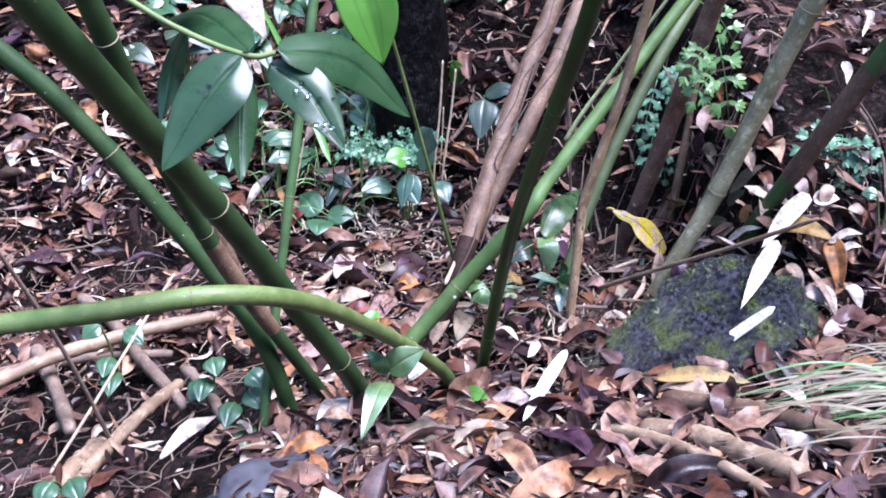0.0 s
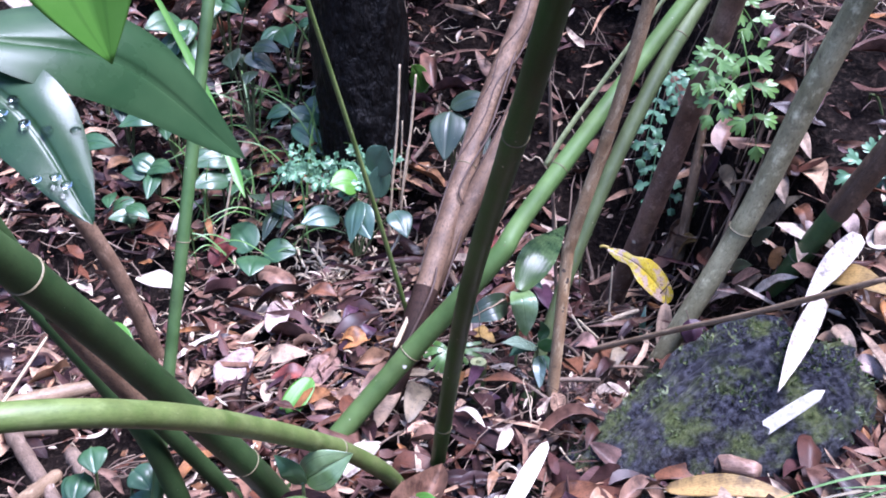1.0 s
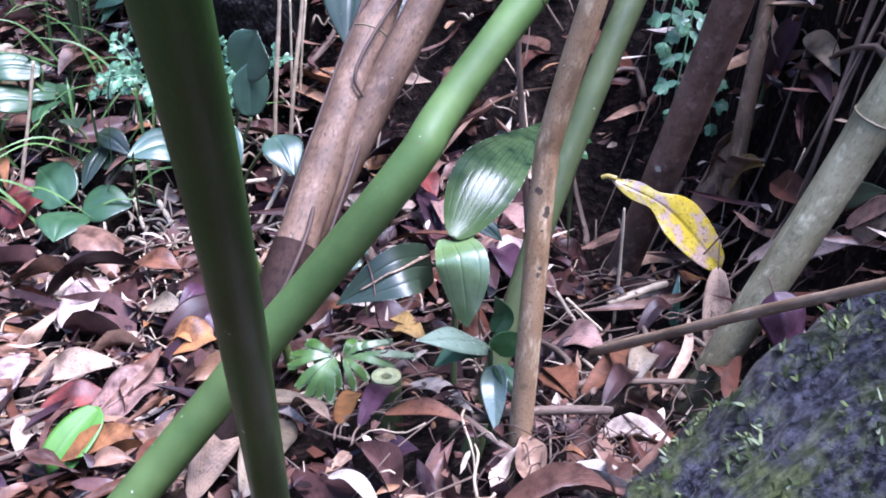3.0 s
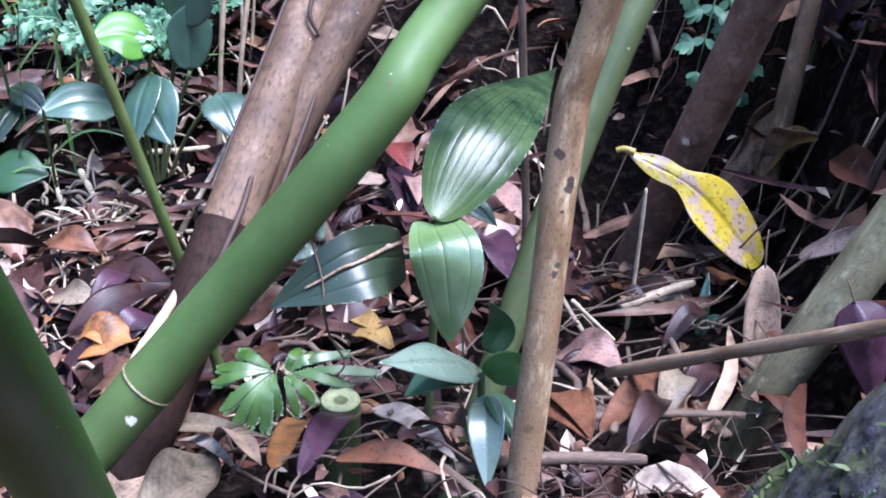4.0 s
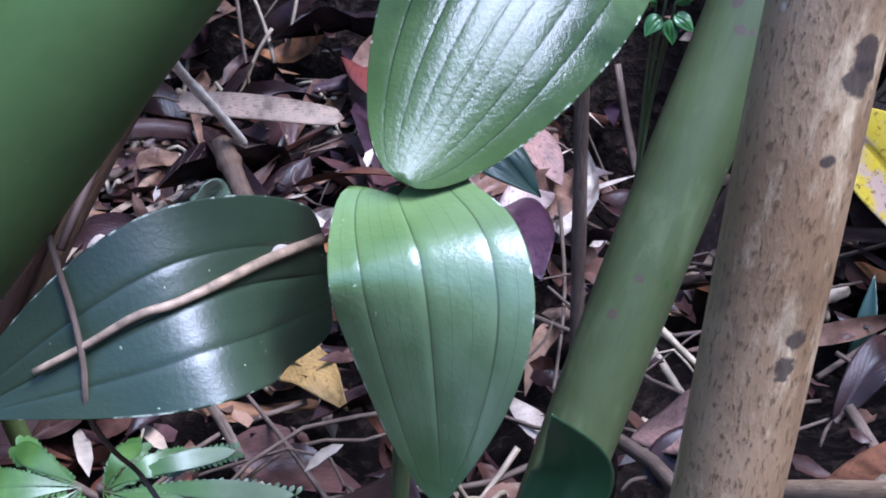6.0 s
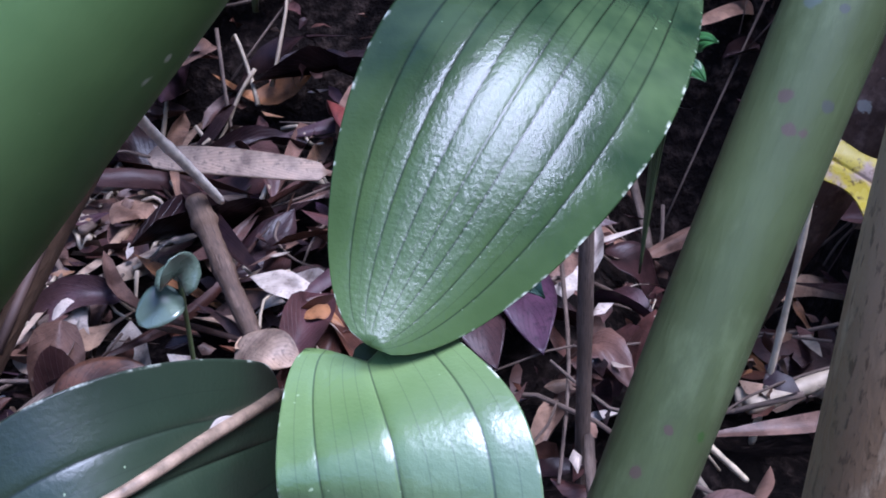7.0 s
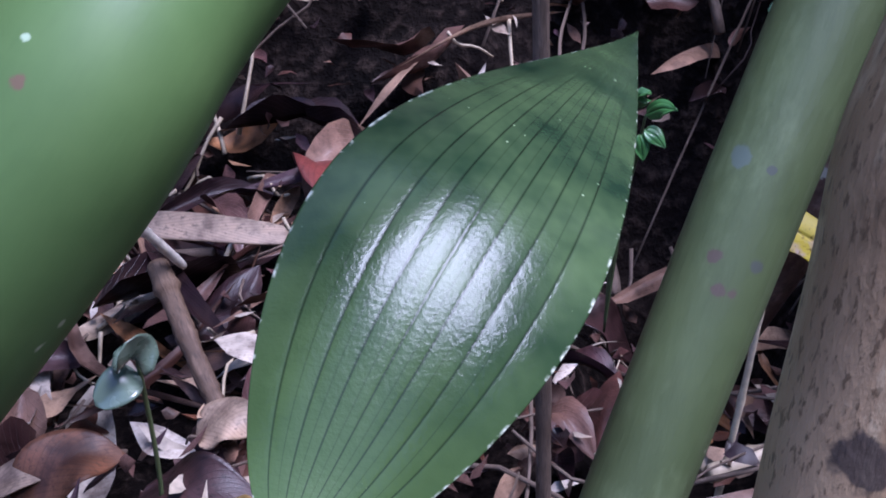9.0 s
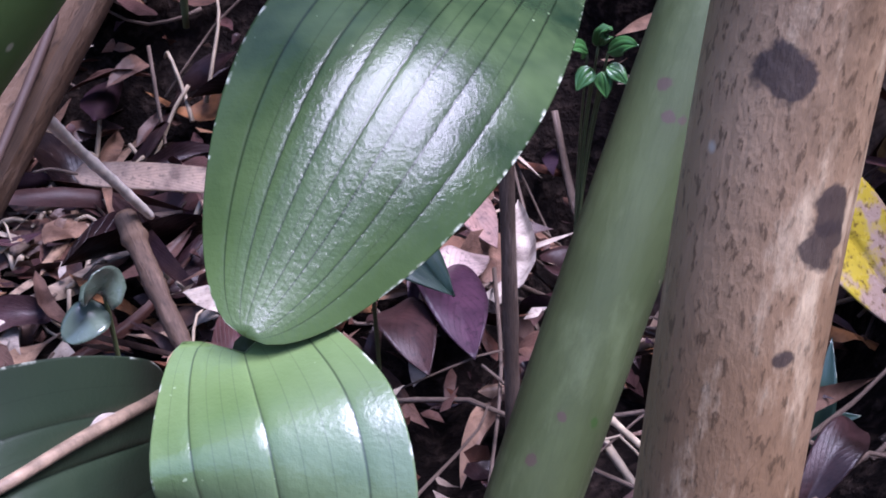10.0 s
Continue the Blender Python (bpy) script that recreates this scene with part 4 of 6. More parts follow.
# ---- rocks ----
def rock(size, at, rot, label, seed, mat, lean=0.0, grit=1.0, point=0.0):
    bm = bmesh.new()
    bmesh.ops.create_icosphere(bm, subdivisions=6, radius=1.0)
    for v in bm.verts:
        p = v.co.copy()
        q = p + Vector((seed, 0, 0))
        cell = noise.voronoi(q * 1.1)[0]
        k = 0.88 + 0.30 * (cell[1] - cell[0]) + 0.14 * noise.noise(q * 1.6) + 0.07 * noise.noise(q * 4) + grit * (0.04 * noise.noise(q * 9) + 0.026 * noise.noise(q * 20) + 0.018 * noise.noise(q * 42) + 0.010 * noise.noise(q * 75))
        c = Vector((p.x * size[0], p.y * size[1], p.z * size[2])) * k
        c.z *= 1 + lean * p.x
        west = max(0.0, -p.x)
        c.x *= 1 + 0.75 * point * west
        c.y *= 1 - point * west
        c.z *= 1 - 0.6 * point * west
        v.co = c
    me = bpy.data.meshes.new("rock")
    bm.to_mesh(me)
    bm.free()
    me.polygons.foreach_set("use_smooth", [True] * len(me.polygons))
    ob = part("rock", me, mat)
    ob.matrix_world = pose(*at, *rot)
    return tagged(ob, label, "rock")


def rock_material():
    m, n, l, b = material("mossy_wet_rock")
    a, f, moss = noise_node(n, l, 9, 4), noise_node(n, l, 150, 8, None, None, 0.7), noise_node(n, l, 20, 7, None, None, 0.7)
    c = mix(n, l, ramp(n, l, f, [(0.44, (0, 0, 0)), (0.66, (1, 1, 1))]), (0.012, 0.012, 0.018), (0.125, 0.125, 0.155))
    geo = n.new("ShaderNodeNewGeometry")
    sep = n.new("ShaderNodeSeparateXYZ")
    l.new(geo.outputs["Normal"], sep.inputs[0])
    up = ramp(n, l, sep.outputs["Z"], [(0.2, (0, 0, 0)), (0.6, (1, 1, 1))])
    mo = mix(n, l, ramp(n, l, moss, [(0.48, (0, 0, 0)), (0.60, (1, 1, 1))]), (0.0, 0.0, 0.0), up)
    c = mix(n, l, mo, c, mix(n, l, ramp(n, l, f, [(0.35, (0, 0, 0)), (0.7, (1, 1, 1))]), (0.03, 0.045, 0.012), (0.20, 0.23, 0.09)))
    l.new(c, b.inputs["Base Color"])
    l.new(ramp(n, l, a, [(0.3, (0.16,) * 3), (0.7, (0.42,) * 3)]), b.inputs["Roughness"])
    grit = noise_node(n, l, 520, 5, None, None, 0.75)
    both = mix(n, l, 0.5, f, grit)
    bump(n, l, b, both, 1.0, 0.02)
    return m


M_ROCK = rock_material()
mossy = rock((0.196, 0.116, 0.104), (0.386, 1.330, 0.124), (0, -21, 10), "dark wet rock with green moss among the leaves", 2.0, M_ROCK, 0.1, 1.0, 0.45)
def moss_material():
    m, n, l, b = material("moss")
    r = n.new("ShaderNodeNewGeometry").outputs["Random Per Island"]
    l.new(ramp(n, l, r, [(0.0, (0.012, 0.02, 0.006)), (0.35, (0.05, 0.08, 0.02)), (0.7, (0.075, 0.10, 0.032)), (1.0, (0.15, 0.17, 0.07))]), b.inputs["Base Color"])
    b.inputs["Roughness"].default_value = 0.5
    return m


M_MOSS = moss_material()


def build_moss(stone):
    rng = np.random.default_rng(41)
    items = []
    vs, ns = stone.data.vertices, [v.normal.copy() for v in stone.data.vertices]
    m = stone.matrix_world
    rot = m.to_3x3()
    count = len(vs)
    for k in range(17000):
        i = int(rng.integers(count))
        n = np.array(rot @ ns[i])
        p = np.array(m @ vs[i].co)
        q = Vector((p[0] * 22, p[1] * 22, p[2] * 22))
        if n[2] < 0.25 or noise.noise(q) + 0.5 * noise.noise(q * 2.7) + 0.9 * (n[2] - 0.75) < 0.10:
            continue
        d = n + rng.normal(0, 0.55, 3)
        d = d / np.linalg.norm(d) * rng.uniform(0.003, 0.0075)
        items.append(blade_data(p - d * 0.2, p + d * 0.5, p + d, np.cross(d, rng.normal(0, 1, 3)), rng.uniform(0.0009, 0.0022), 3, 1, 0, 0, 0.4, 0.8))
    tagged(part("moss", mesh_from("moss", *merge(items)), M_MOSS), "low green moss growing over the dark rock", "moss", kind="stuff")


build_moss(mossy)
rock((0.13, 0.10, 0.045), (-0.15, 1.10, 0.070), (5, 0, 30), "flat grey stone half buried in the litter", 9.0, plain("wet_slate", (0.045, 0.042, 0.05), 0.6, 45, 0.5), grit=0.25)
rock((0.06, 0.06, 0.05), (0.56, 0.98, 0.23), (0, 0, 60), "small grey stone at the edge of the grass", 5.0, plain("grey_stone", (0.28, 0.27, 0.26), 0.7, 80))

# ---- the broad-leaved seedling ----
MAIN_VEINS, NEW_VEINS, SHADE_VEINS = (-0.72, -0.44, -0.22, 0, 0.20, 0.44, 0.70), (-0.66, 0, 0.64), (-0.5, 0, 0.42)
plant = empty("seedling_plant", (0.187, 1.51, 0.05), "small plant with broad glossy dark green ribbed leaves", "plant")
P0 = np.array(plant.location)


def rel(*p):
    return np.array(p) - P0


blade("leaf_blade", rel(0.1875, 1.4838, 0.2356), rel(0.2157, 1.525, 0.2624), rel(0.2531, 1.6011, 0.2562), (0.200, -0.387, 0.900), 0.0405, M_LEAF, plant, "dark green glossy leaf with lengthwise ribs", nu=72, nv=140, fold=0.0, droop=0.12, veins=MAIN_VEINS, depth=0.000045, peak=0.419, blunt=0.88, sharp=1.30, sharp2=1.058, lop=-0.026, twist=0.16, cord=0.085)
blade("leaf_blade", rel(0.1872, 1.4848, 0.2323), rel(0.191, 1.4688, 0.2258), rel(0.1948, 1.4649, 0.1865), (-0.184, -0.26, 0.948), 0.0299, M_LEAF_NEW, plant, "paler fresh green leaf with lengthwise ribs", nu=72, nv=110, fold=0.0, droop=0.05, veins=NEW_VEINS, depth=0.00009, peak=0.524, blunt=0.2, sharp=0.988, sharp2=0.617, lop=-0.06, twist=-0.122, cord=0.185)
blade("leaf_blade", rel(0.1756, 1.5022, 0.2069), rel(0.156, 1.4701, 0.2226), rel(0.1195, 1.4652, 0.2037), (-0.212, -0.844, 0.492), 0.0301, M_LEAF_SHADE, plant, "green leaf darkened for its shade, with a bitten edge", nu=56, nv=90, fold=0.093, droop=-0.013, veins=SHADE_VEINS, depth=0.00014, peak=0.47, blunt=0.2175, sharp=1.27, sharp2=0.82, lop=-0.057, twist=-0.098, cord=-0.036, ruffle=0.02)
tube("stalk", [rel(0.1873, 1.490, 0.2295), rel(0.1872, 1.500, 0.212), rel(0.19, 1.516, 0.16), rel(0.187, 1.512, 0.04)], 0.0020, M_SPECK, plant)
tube("leaf_stalk", [rel(0.1756, 1.5022, 0.2069), rel(0.183, 1.506, 0.204), rel(0.188, 1.507, 0.198)], 0.0013, M_SPECK, plant, sides=8)
stick = empty("dry_twig", (0.1744, 1.5024, 0.2138), "thin pale peeling twig lying along a leaf", "twig")
P0 = np.array(stick.location)
tube("bark", [rel(0.1744, 1.5024, 0.2138), rel(0.1698, 1.4902, 0.2190), rel(0.1654, 1.4814, 0.2220), rel(0.1601, 1.4733, 0.2236), rel(0.1546, 1.4685, 0.2235), rel(0.1493, 1.4667, 0.2226), rel(0.1422, 1.4653, 0.2186), rel(0.1340, 1.4650, 0.2138)], 0.0010, M_BEIGE, stick, sides=9, count=40, taper=0.55)
for p, q, w in (((0.1700, 1.4905, 0.2194), (0.1672, 1.4862, 0.2212), 0.0013), ((0.1742, 1.5020, 0.2142), (0.1716, 1.4950, 0.2174), 0.0012)):
    blade("peeled_bark", rel(*p), (rel(*p) + rel(*q)) / 2 + np.array((-0.0003, -0.0005, 0.0004)), rel(*q), (-0.2, -0.7, 0.6), w, M_SHEATH, stick, "pale curl of peeled bark", thick=0.0002, nu=8, nv=4, fold=0.6, blunt=0.9, sharp=1.1)
tagged(tube("tendril", [(0.1368, 1.4735, 0.2320), (0.1381, 1.4709, 0.2284), (0.1402, 1.4674, 0.2222), (0.1416, 1.4639, 0.2160), (0.1418, 1.462, 0.2080), (0.1420, 1.472, 0.192), (0.1435, 1.481, 0.1783), (0.1493, 1.4758, 0.1699), (0.1470, 1.473, 0.1655), (0.1430, 1.472, 0.1650)], 0.0005, M_TWIG, sides=6, count=44), "thin curling dry tendril hanging over a leaf", "twig")

low = empty("low_seedling", (0.207, 1.458, 0.105), "small plant with bluish shining oval leaves", "plant")
P0 = np.array(low.location)


def near(*p):
    """Leaf points of the low seedling, drawn in towards the path."""
    e = np.array((0.177, 1.17, 0.376))
    return e + (np.array(p) - e) * 0.86 - P0 + np.array((0.0013, 0.003, -0.0005))


blade("leaf_blade", near(0.209, 1.50, 0.147), near(0.188, 1.478, 0.168), near(0.160, 1.461, 0.179), (-0.05, -0.40, 0.91), 0.0215, M_LEAF_PALE, low, nu=24, nv=24, fold=0.12, droop=0.2, veins=(0,), depth=0.0005, peak=0.42, blunt=0.6, sharp=1.1)
blade("leaf_blade", near(0.209, 1.503, 0.142), near(0.190, 1.495, 0.148), near(0.172, 1.487, 0.140), (-0.1, -0.2, 0.95), 0.0189, M_LEAF_BROAD, low, nu=20, nv=12, fold=0.12)
blade("leaf_blade", near(0.213, 1.497, 0.145), near(0.222, 1.480, 0.163), near(0.231, 1.470, 0.174), (0.1, -0.8, 0.5), 0.0165, M_LEAF_FRESH, low, nu=20, nv=16, fold=0.2)
blade("leaf_blade", near(0.214, 1.51, 0.15), near(0.220, 1.508, 0.166), near(0.213, 1.50, 0.186), (-0.2, -0.9, 0.3), 0.013, M_LEAF_BROAD, low, nu=20, nv=16, fold=0.2)
blade("leaf_blade", near(0.213, 1.495, 0.135), near(0.212, 1.475, 0.128), near(0.211, 1.455, 0.108), (-0.3, -0.6, 0.7), 0.016, M_LEAF_PALE, low, nu=20, nv=16, fold=0.3)
blade("leaf_blade", near(0.214, 1.495, 0.135), near(0.222, 1.480, 0.132), near(0.230, 1.462, 0.122), (0.3, -0.6, 0.7), 0.012, M_LEAF_BROAD, low, nu=20, nv=16, fold=0.3)
tube("stalk", [np.array((0.0, 0.0, 0.0)), np.array((0.002, -0.002, 0.03)), near(0.21, 1.498, 0.148)], 0.0018, M_SPECK, low)

# ---- single fallen leaves ----
def fallen_leaf(a, b, width, mat, label, normal=(0, -0.2, 1), lift=0.0, name="fallen_leaf", **kw):
    a, b = np.array(a, float), np.array(b, float)
    m = (a + b) / 2 + np.array([0, 0, lift])
    ob = blade(name, np.zeros(3), m - a, b - a, normal, width, mat, None, thick=0.0005, **{"nu": 20, "nv": 12, **kw})
    ob.location = a
    if mat.name.startswith("fallen_") and name == "fallen_leaf":
        back = (a - m) / np.linalg.norm(a - m)
        L = 0.22 * np.linalg.norm(b - a)
        tube("leaf_stalk", [back * -0.12 * L, back * 0.5 * L + np.array([0, 0, 0.002]), back * L + np.array([0.001, 0, 0.0])], 0.0007, M_TWIG, ob, sides=6, count=7, taper=0.8)
    return tagged(ob, label, "leaf", "fallen leaves")


M_DEAD = {}
for key, col, r in (("pink", (0.38, 0.285, 0.25), 0.42), ("rose", (0.26, 0.155, 0.125), 0.5), ("tan", (0.32, 0.225, 0.155), 0.5), ("cream", (0.52, 0.44, 0.36), 0.5), ("brown", (0.15, 0.064, 0.034), 0.42), ("dark", (0.040, 0.018, 0.017), 0.38),
                    ("red", (0.15, 0.035, 0.028), 0.4), ("orange", (0.34, 0.15, 0.05), 0.45), ("purple", (0.055, 0.024, 0.040), 0.35), ("grey", (0.17, 0.135, 0.09), 0.5), ("ochre", (0.28, 0.18, 0.06), 0.45)):
    M_DEAD[key] = blade_material("fallen_" + key + "_leaf", tuple(0.75 * v for v in col), tuple(1.15 * v for v in col), r, 1, 0.8, tuple(0.35 * v for v in col), ribs=11, gloss=0.3)

yellow = empty("yellow_leaf", (0.329, 1.744, 0.1415), "yellow fallen leaf with brown blotches, twisted", "leaf", "fallen leaves")
blade("leaf_blade", (0, 0, 0), (0.046, -0.015, -0.022), (0.089, -0.031, -0.068), (-0.10, -0.64, 0.74), 0.039, M_LEAF_YELLOW, yellow, thick=0.0007, nu=48, nv=28, fold=0.16, droop=0.06, peak=0.68, blunt=0.45, sharp=0.45, waist=0.46, twist=0.6, ruffle=0.10, veins=(0,), depth=0.0006)
tube("leaf_stalk", [(0.004, -0.0015, 0.001), (-0.003, 0.0005, 0.0025), (-0.008, 0.001, 0.001)], 0.0024, plain("yellow_stalk", (0.36, 0.27, 0.06), 0.4, 200), yellow, sides=8, taper=0.8)
WORDS = {"pink": "pale pinkish dead leaf on the litter", "rose": "rosy brown ribbed dead leaf on the litter", "tan": "tan curled dead leaf on the litter", "cream": "bleached narrow dead leaf on the litter", "brown": "brown leathery dead leaf on the litter", "dark": "dark brown wet dead leaf on the litter",
         "red": "dark red dead leaf on the soil", "orange": "orange-brown ribbed dead leaf on the litter", "purple": "dark purplish dead leaf on the litter", "grey": "olive grey dead leaf on the litter", "ochre": "yellow-brown speckled dead leaf on the litter"}
LEAVES_STUB = ((0.162, 1.560, 0.196, 1.429, 0.013, "cream"), (0.076, 1.557, 0.113, 1.456, 0.013, "tan"), (0.072, 1.712, 0.111, 1.730, 0.028, "brown"), (0.148, 1.685, 0.176, 1.646, 0.018, "ochre"), (0.118, 1.703, 0.166, 1.692, 0.026, "dark"), (0.136, 1.738, 0.163, 1.735, 0.022, "tan"), (0.178, 1.591, 0.198, 1.555, 0.018, "dark"))
LEAVES_LEFT = ((-0.098, 1.863, -0.044, 1.839, 0.026, "brown"), (-0.049, 1.823, 0.021, 1.781, 0.026, "dark"), (-0.072, 1.790, -0.031, 1.775, 0.022, "grey"), (-0.045, 1.730, 0.021, 1.781, 0.026, "dark"), (-0.006, 1.703, 0.016, 1.733, 0.022, "purple"), (-0.036, 1.722, -0.008, 1.697, 0.016, "orange"), (-0.186, 1.646, -0.161, 1.742, 0.050, "pink"), (-0.069, 1.610, -0.032, 1.677, 0.045, "rose"), (-0.135, 1.767, -0.119, 1.861, 0.038, "pink"), (-0.146, 1.694, -0.071, 1.695, 0.028, "tan"), (-0.034, 1.702, 0.009, 1.707, 0.031, "orange"), (-0.122, 1.627, -0.071, 1.647, 0.027, "red"), (-0.376, 1.996, -0.283, 1.942, 0.032, "cream"), (-0.254, 1.994, -0.211, 2.035, 0.045, "red"), (-0.33, 2.06, -0.28, 2.12, 0.02, "cream"))
LEAVES_PLANT = ((0.250, 1.551, 0.261, 1.472, 0.027, "brown"), (0.269, 1.490, 0.339, 1.587, 0.016, "brown"), (0.280, 1.478, 0.314, 1.534, 0.014, "dark"), (0.303, 1.511, 0.327, 1.556, 0.018, "grey"), (0.267, 1.608, 0.298, 1.572, 0.026, "rose"), (0.327, 1.601, 0.359, 1.629, 0.013, "dark"), (0.241, 1.792, 0.251, 1.711, 0.028, "purple"), (0.241, 1.763, 0.270, 1.807, 0.020, "pink"), (0.172, 1.962, 0.192, 1.889, 0.026, "red"), (0.192, 1.889, 0.197, 1.838, 0.016, "rose"), (0.248, 1.866, 0.274, 1.809, 0.025, "rose"), (0.300, 1.832, 0.337, 1.846, 0.030, "dark"), (0.219, 1.763, 0.234, 1.707, 0.024, "dark"), (0.327, 1.542, 0.352, 1.576, 0.018, "dark"), (0.434, 1.861, 0.457, 1.797, 0.026, "tan"), (0.437, 1.794, 0.449, 1.736, 0.024, "tan"))
LEAVES_FRONT = ((0.059, 1.432, 0.081, 1.522, 0.031, "grey"), (0.022, 1.454, 0.047, 1.552, 0.026, "tan"), (0.093, 1.433, 0.169, 1.327, 0.034, "dark"), (0.113, 1.408, 0.144, 1.365, 0.010, "cream"), (0.20, 1.25, 0.26, 1.22, 0.036, "brown"), (0.28, 1.28, 0.36, 1.245, 0.036, "brown"), (0.31, 1.21, 0.36, 1.15, 0.034, "tan"), (0.42, 1.13, 0.45, 1.08, 0.03, "cream"), (0.22, 1.16, 0.25, 1.08, 0.026, "rose"), (0.06, 1.18, 0.10, 1.10, 0.032, "orange"), (0.15, 1.13, 0.20, 1.01, 0.040, "purple"))
LEAVES_NEAR = ((-0.17, 1.17, -0.11, 1.19, 0.030, "orange"), (-0.13, 1.23, -0.09, 1.32, 0.036, "cream"), (-0.34, 1.22, -0.28, 1.33, 0.022, "cream"), (0.03, 1.29, 0.08, 1.22, 0.030, "tan"), (-0.03, 1.20, 0.05, 1.14, 0.034, "grey"), (-0.01, 1.36, 0.03, 1.41, 0.026, "cream"), (0.10, 1.26, 0.15, 1.20, 0.03, "pink"), (-0.20, 1.50, -0.12, 1.53, 0.03, "rose"), (-0.28, 1.60, -0.22, 1.55, 0.03, "brown"))
LEAVES_BANK = ((0.477, 1.760, 0.475, 1.676, 0.020, "grey"), (0.493, 1.614, 0.501, 1.562, 0.025, "tan"), (0.479, 1.590, 0.514, 1.548, 0.020, "grey"), (0.483, 1.527, 0.495, 1.521, 0.017, "orange"), (0.423, 1.851, 0.455, 1.799, 0.027, "tan"), (0.436, 1.799, 0.450, 1.735, 0.022, "ochre"), (0.464, 1.811, 0.481, 1.780, 0.029, "purple"), (0.505, 1.586, 0.519, 1.572, 0.018, "brown"), (0.513, 1.709, 0.523, 1.638, 0.019, "brown"), (0.498, 1.829, 0.496, 1.751, 0.018, "orange"), (0.438, 1.621, 0.457, 1.564, 0.022, "pink"), (0.457, 1.564, 0.477, 1.534, 0.021, "tan"), (0.508, 1.545, 0.515, 1.508, 0.018, "brown"), (0.511, 1.619, 0.524, 1.567, 0.018, "tan"), (0.511, 1.659, 0.527, 1.628, 0.015, "rose"), (0.487, 1.641, 0.495, 1.583, 0.016, "dark"), (0.506, 1.517, 0.519, 1.511, 0.017, "pink"), (0.471, 1.739, 0.470, 1.670, 0.017, "dark"))
LEAVES_CLOSE = ((0.253, 1.557, 0.260, 1.475, 0.014, "brown"), (0.264, 1.581, 0.303, 1.589, 0.018, "dark"), (0.045, 1.702, 0.106, 1.736, 0.013, "tan"), (0.148, 1.696, 0.170, 1.659, 0.012, "ochre"), (0.012, 1.581, 0.112, 1.511, 0.012, "grey"), (0.031, 1.580, 0.065, 1.527, 0.008, "tan"), (0.054, 1.574, 0.100, 1.481, 0.007, "cream"), (0.145, 1.444, 0.193, 1.418, 0.011, "brown"), (-0.034, 1.744, -0.012, 1.795, 0.017, "purple"), (0.117, 1.461, 0.128, 1.553, 0.015, "orange"), (0.130, 1.440, 0.152, 1.512, 0.014, "purple"))
for x0, y0, x1, y1, w, key in LEAVES_STUB + LEAVES_LEFT + LEAVES_PLANT + LEAVES_FRONT + LEAVES_NEAR + LEAVES_CLOSE:
    rs = abs(x0 * 37 + y0 * 11) % 1
    fallen_leaf(gp(x0, y0, 0.024), gp(x1, y1, 0.022 + 0.010 * rs), w, M_DEAD[key], WORDS[key], (0.5 * (rs - 0.5), -0.35, 1), 0.006 + 0.008 * rs, fold=0.8 * (rs - 0.3), droop=0.5 * (rs - 0.5), ruffle=0.2, twist=1.0 * (rs - 0.5), peak=0.38 + 0.2 * rs, lop=0.2 * (rs - 0.5), seed=int(rs * 1000))

for x0, y0, x1, y1, w, key in LEAVES_BANK:
    rs = abs(x0 * 37 + y0 * 11) % 1
    fallen_leaf(gp(x0, y0, 0.026), gp(x1, y1, 0.024), w, M_DEAD[key], WORDS[key].replace("on the litter", "on the bank"), (-0.45 + 0.4 * (rs - 0.5), -0.55, 0.75), 0.006 + 0.008 * rs, fold=0.6 * (rs - 0.3), droop=0.4 * (rs - 0.5), ruffle=0.15, seed=int(rs * 1000))
LEAVES_RIM = ((0.566, 1.476, 0.603, 1.475, 0.026, "cream"), (0.545, 1.499, 0.556, 1.480, 0.02, "pink"), (0.581, 1.430, 0.630, 1.439, 0.012, "cream"), (0.586, 1.415, 0.628, 1.425, 0.011, "cream"), (0.549, 1.406, 0.569, 1.300, 0.01, "tan"), (0.559, 1.385, 0.571, 1.327, 0.018, "cream"), (0.523, 1.419, 0.539, 1.379, 0.018, "tan"), (0.536, 1.380, 0.561, 1.356, 0.022, "pink"), (0.422, 1.665, 0.447, 1.597, 0.016, "pink"), (0.455, 1.577, 0.475, 1.537, 0.016, "rose"), (0.466, 1.526, 0.501, 1.483, 0.013, "cream"), (0.591, 1.489, 0.575, 1.464, 0.02, "tan"), (0.598, 1.377, 0.606, 1.339, 0.02, "cream"), (0.541, 1.284, 0.586, 1.327, 0.022, "pink"), (0.617, 1.467, 0.631, 1.445, 0.022, "tan"))
for x0, y0, x1, y1, w, key in LEAVES_RIM:
    rs = abs(x0 * 53 + y0 * 19) % 1
    fallen_leaf(gp(x0, y0, 0.034), gp(x1, y1, 0.032), w, M_DEAD[key], WORDS[key].replace("on the litter", "at the rim of the rock"), (-0.2 + 0.4 * (rs - 0.5), -0.5, 0.8), 0.004 + 0.006 * rs, fold=0.5 * (rs - 0.3), droop=0.3 * (rs - 0.5), ruffle=0.12, seed=int(rs * 1000))
fallen_leaf((0.475, 1.58, 0.235), (0.491, 1.559, 0.270), 0.016, M_LEAF_SHADE, "small fallen blue-green leaf on the bank", (-0.4, -0.7, 0.6), 0.003)
fallen_leaf((0.455, 1.605, 0.186), (0.471, 1.558, 0.220), 0.017, M_LEAF_SHADE, "small fallen blue-green leaf on the bank", (-0.4, -0.7, 0.6), 0.003)

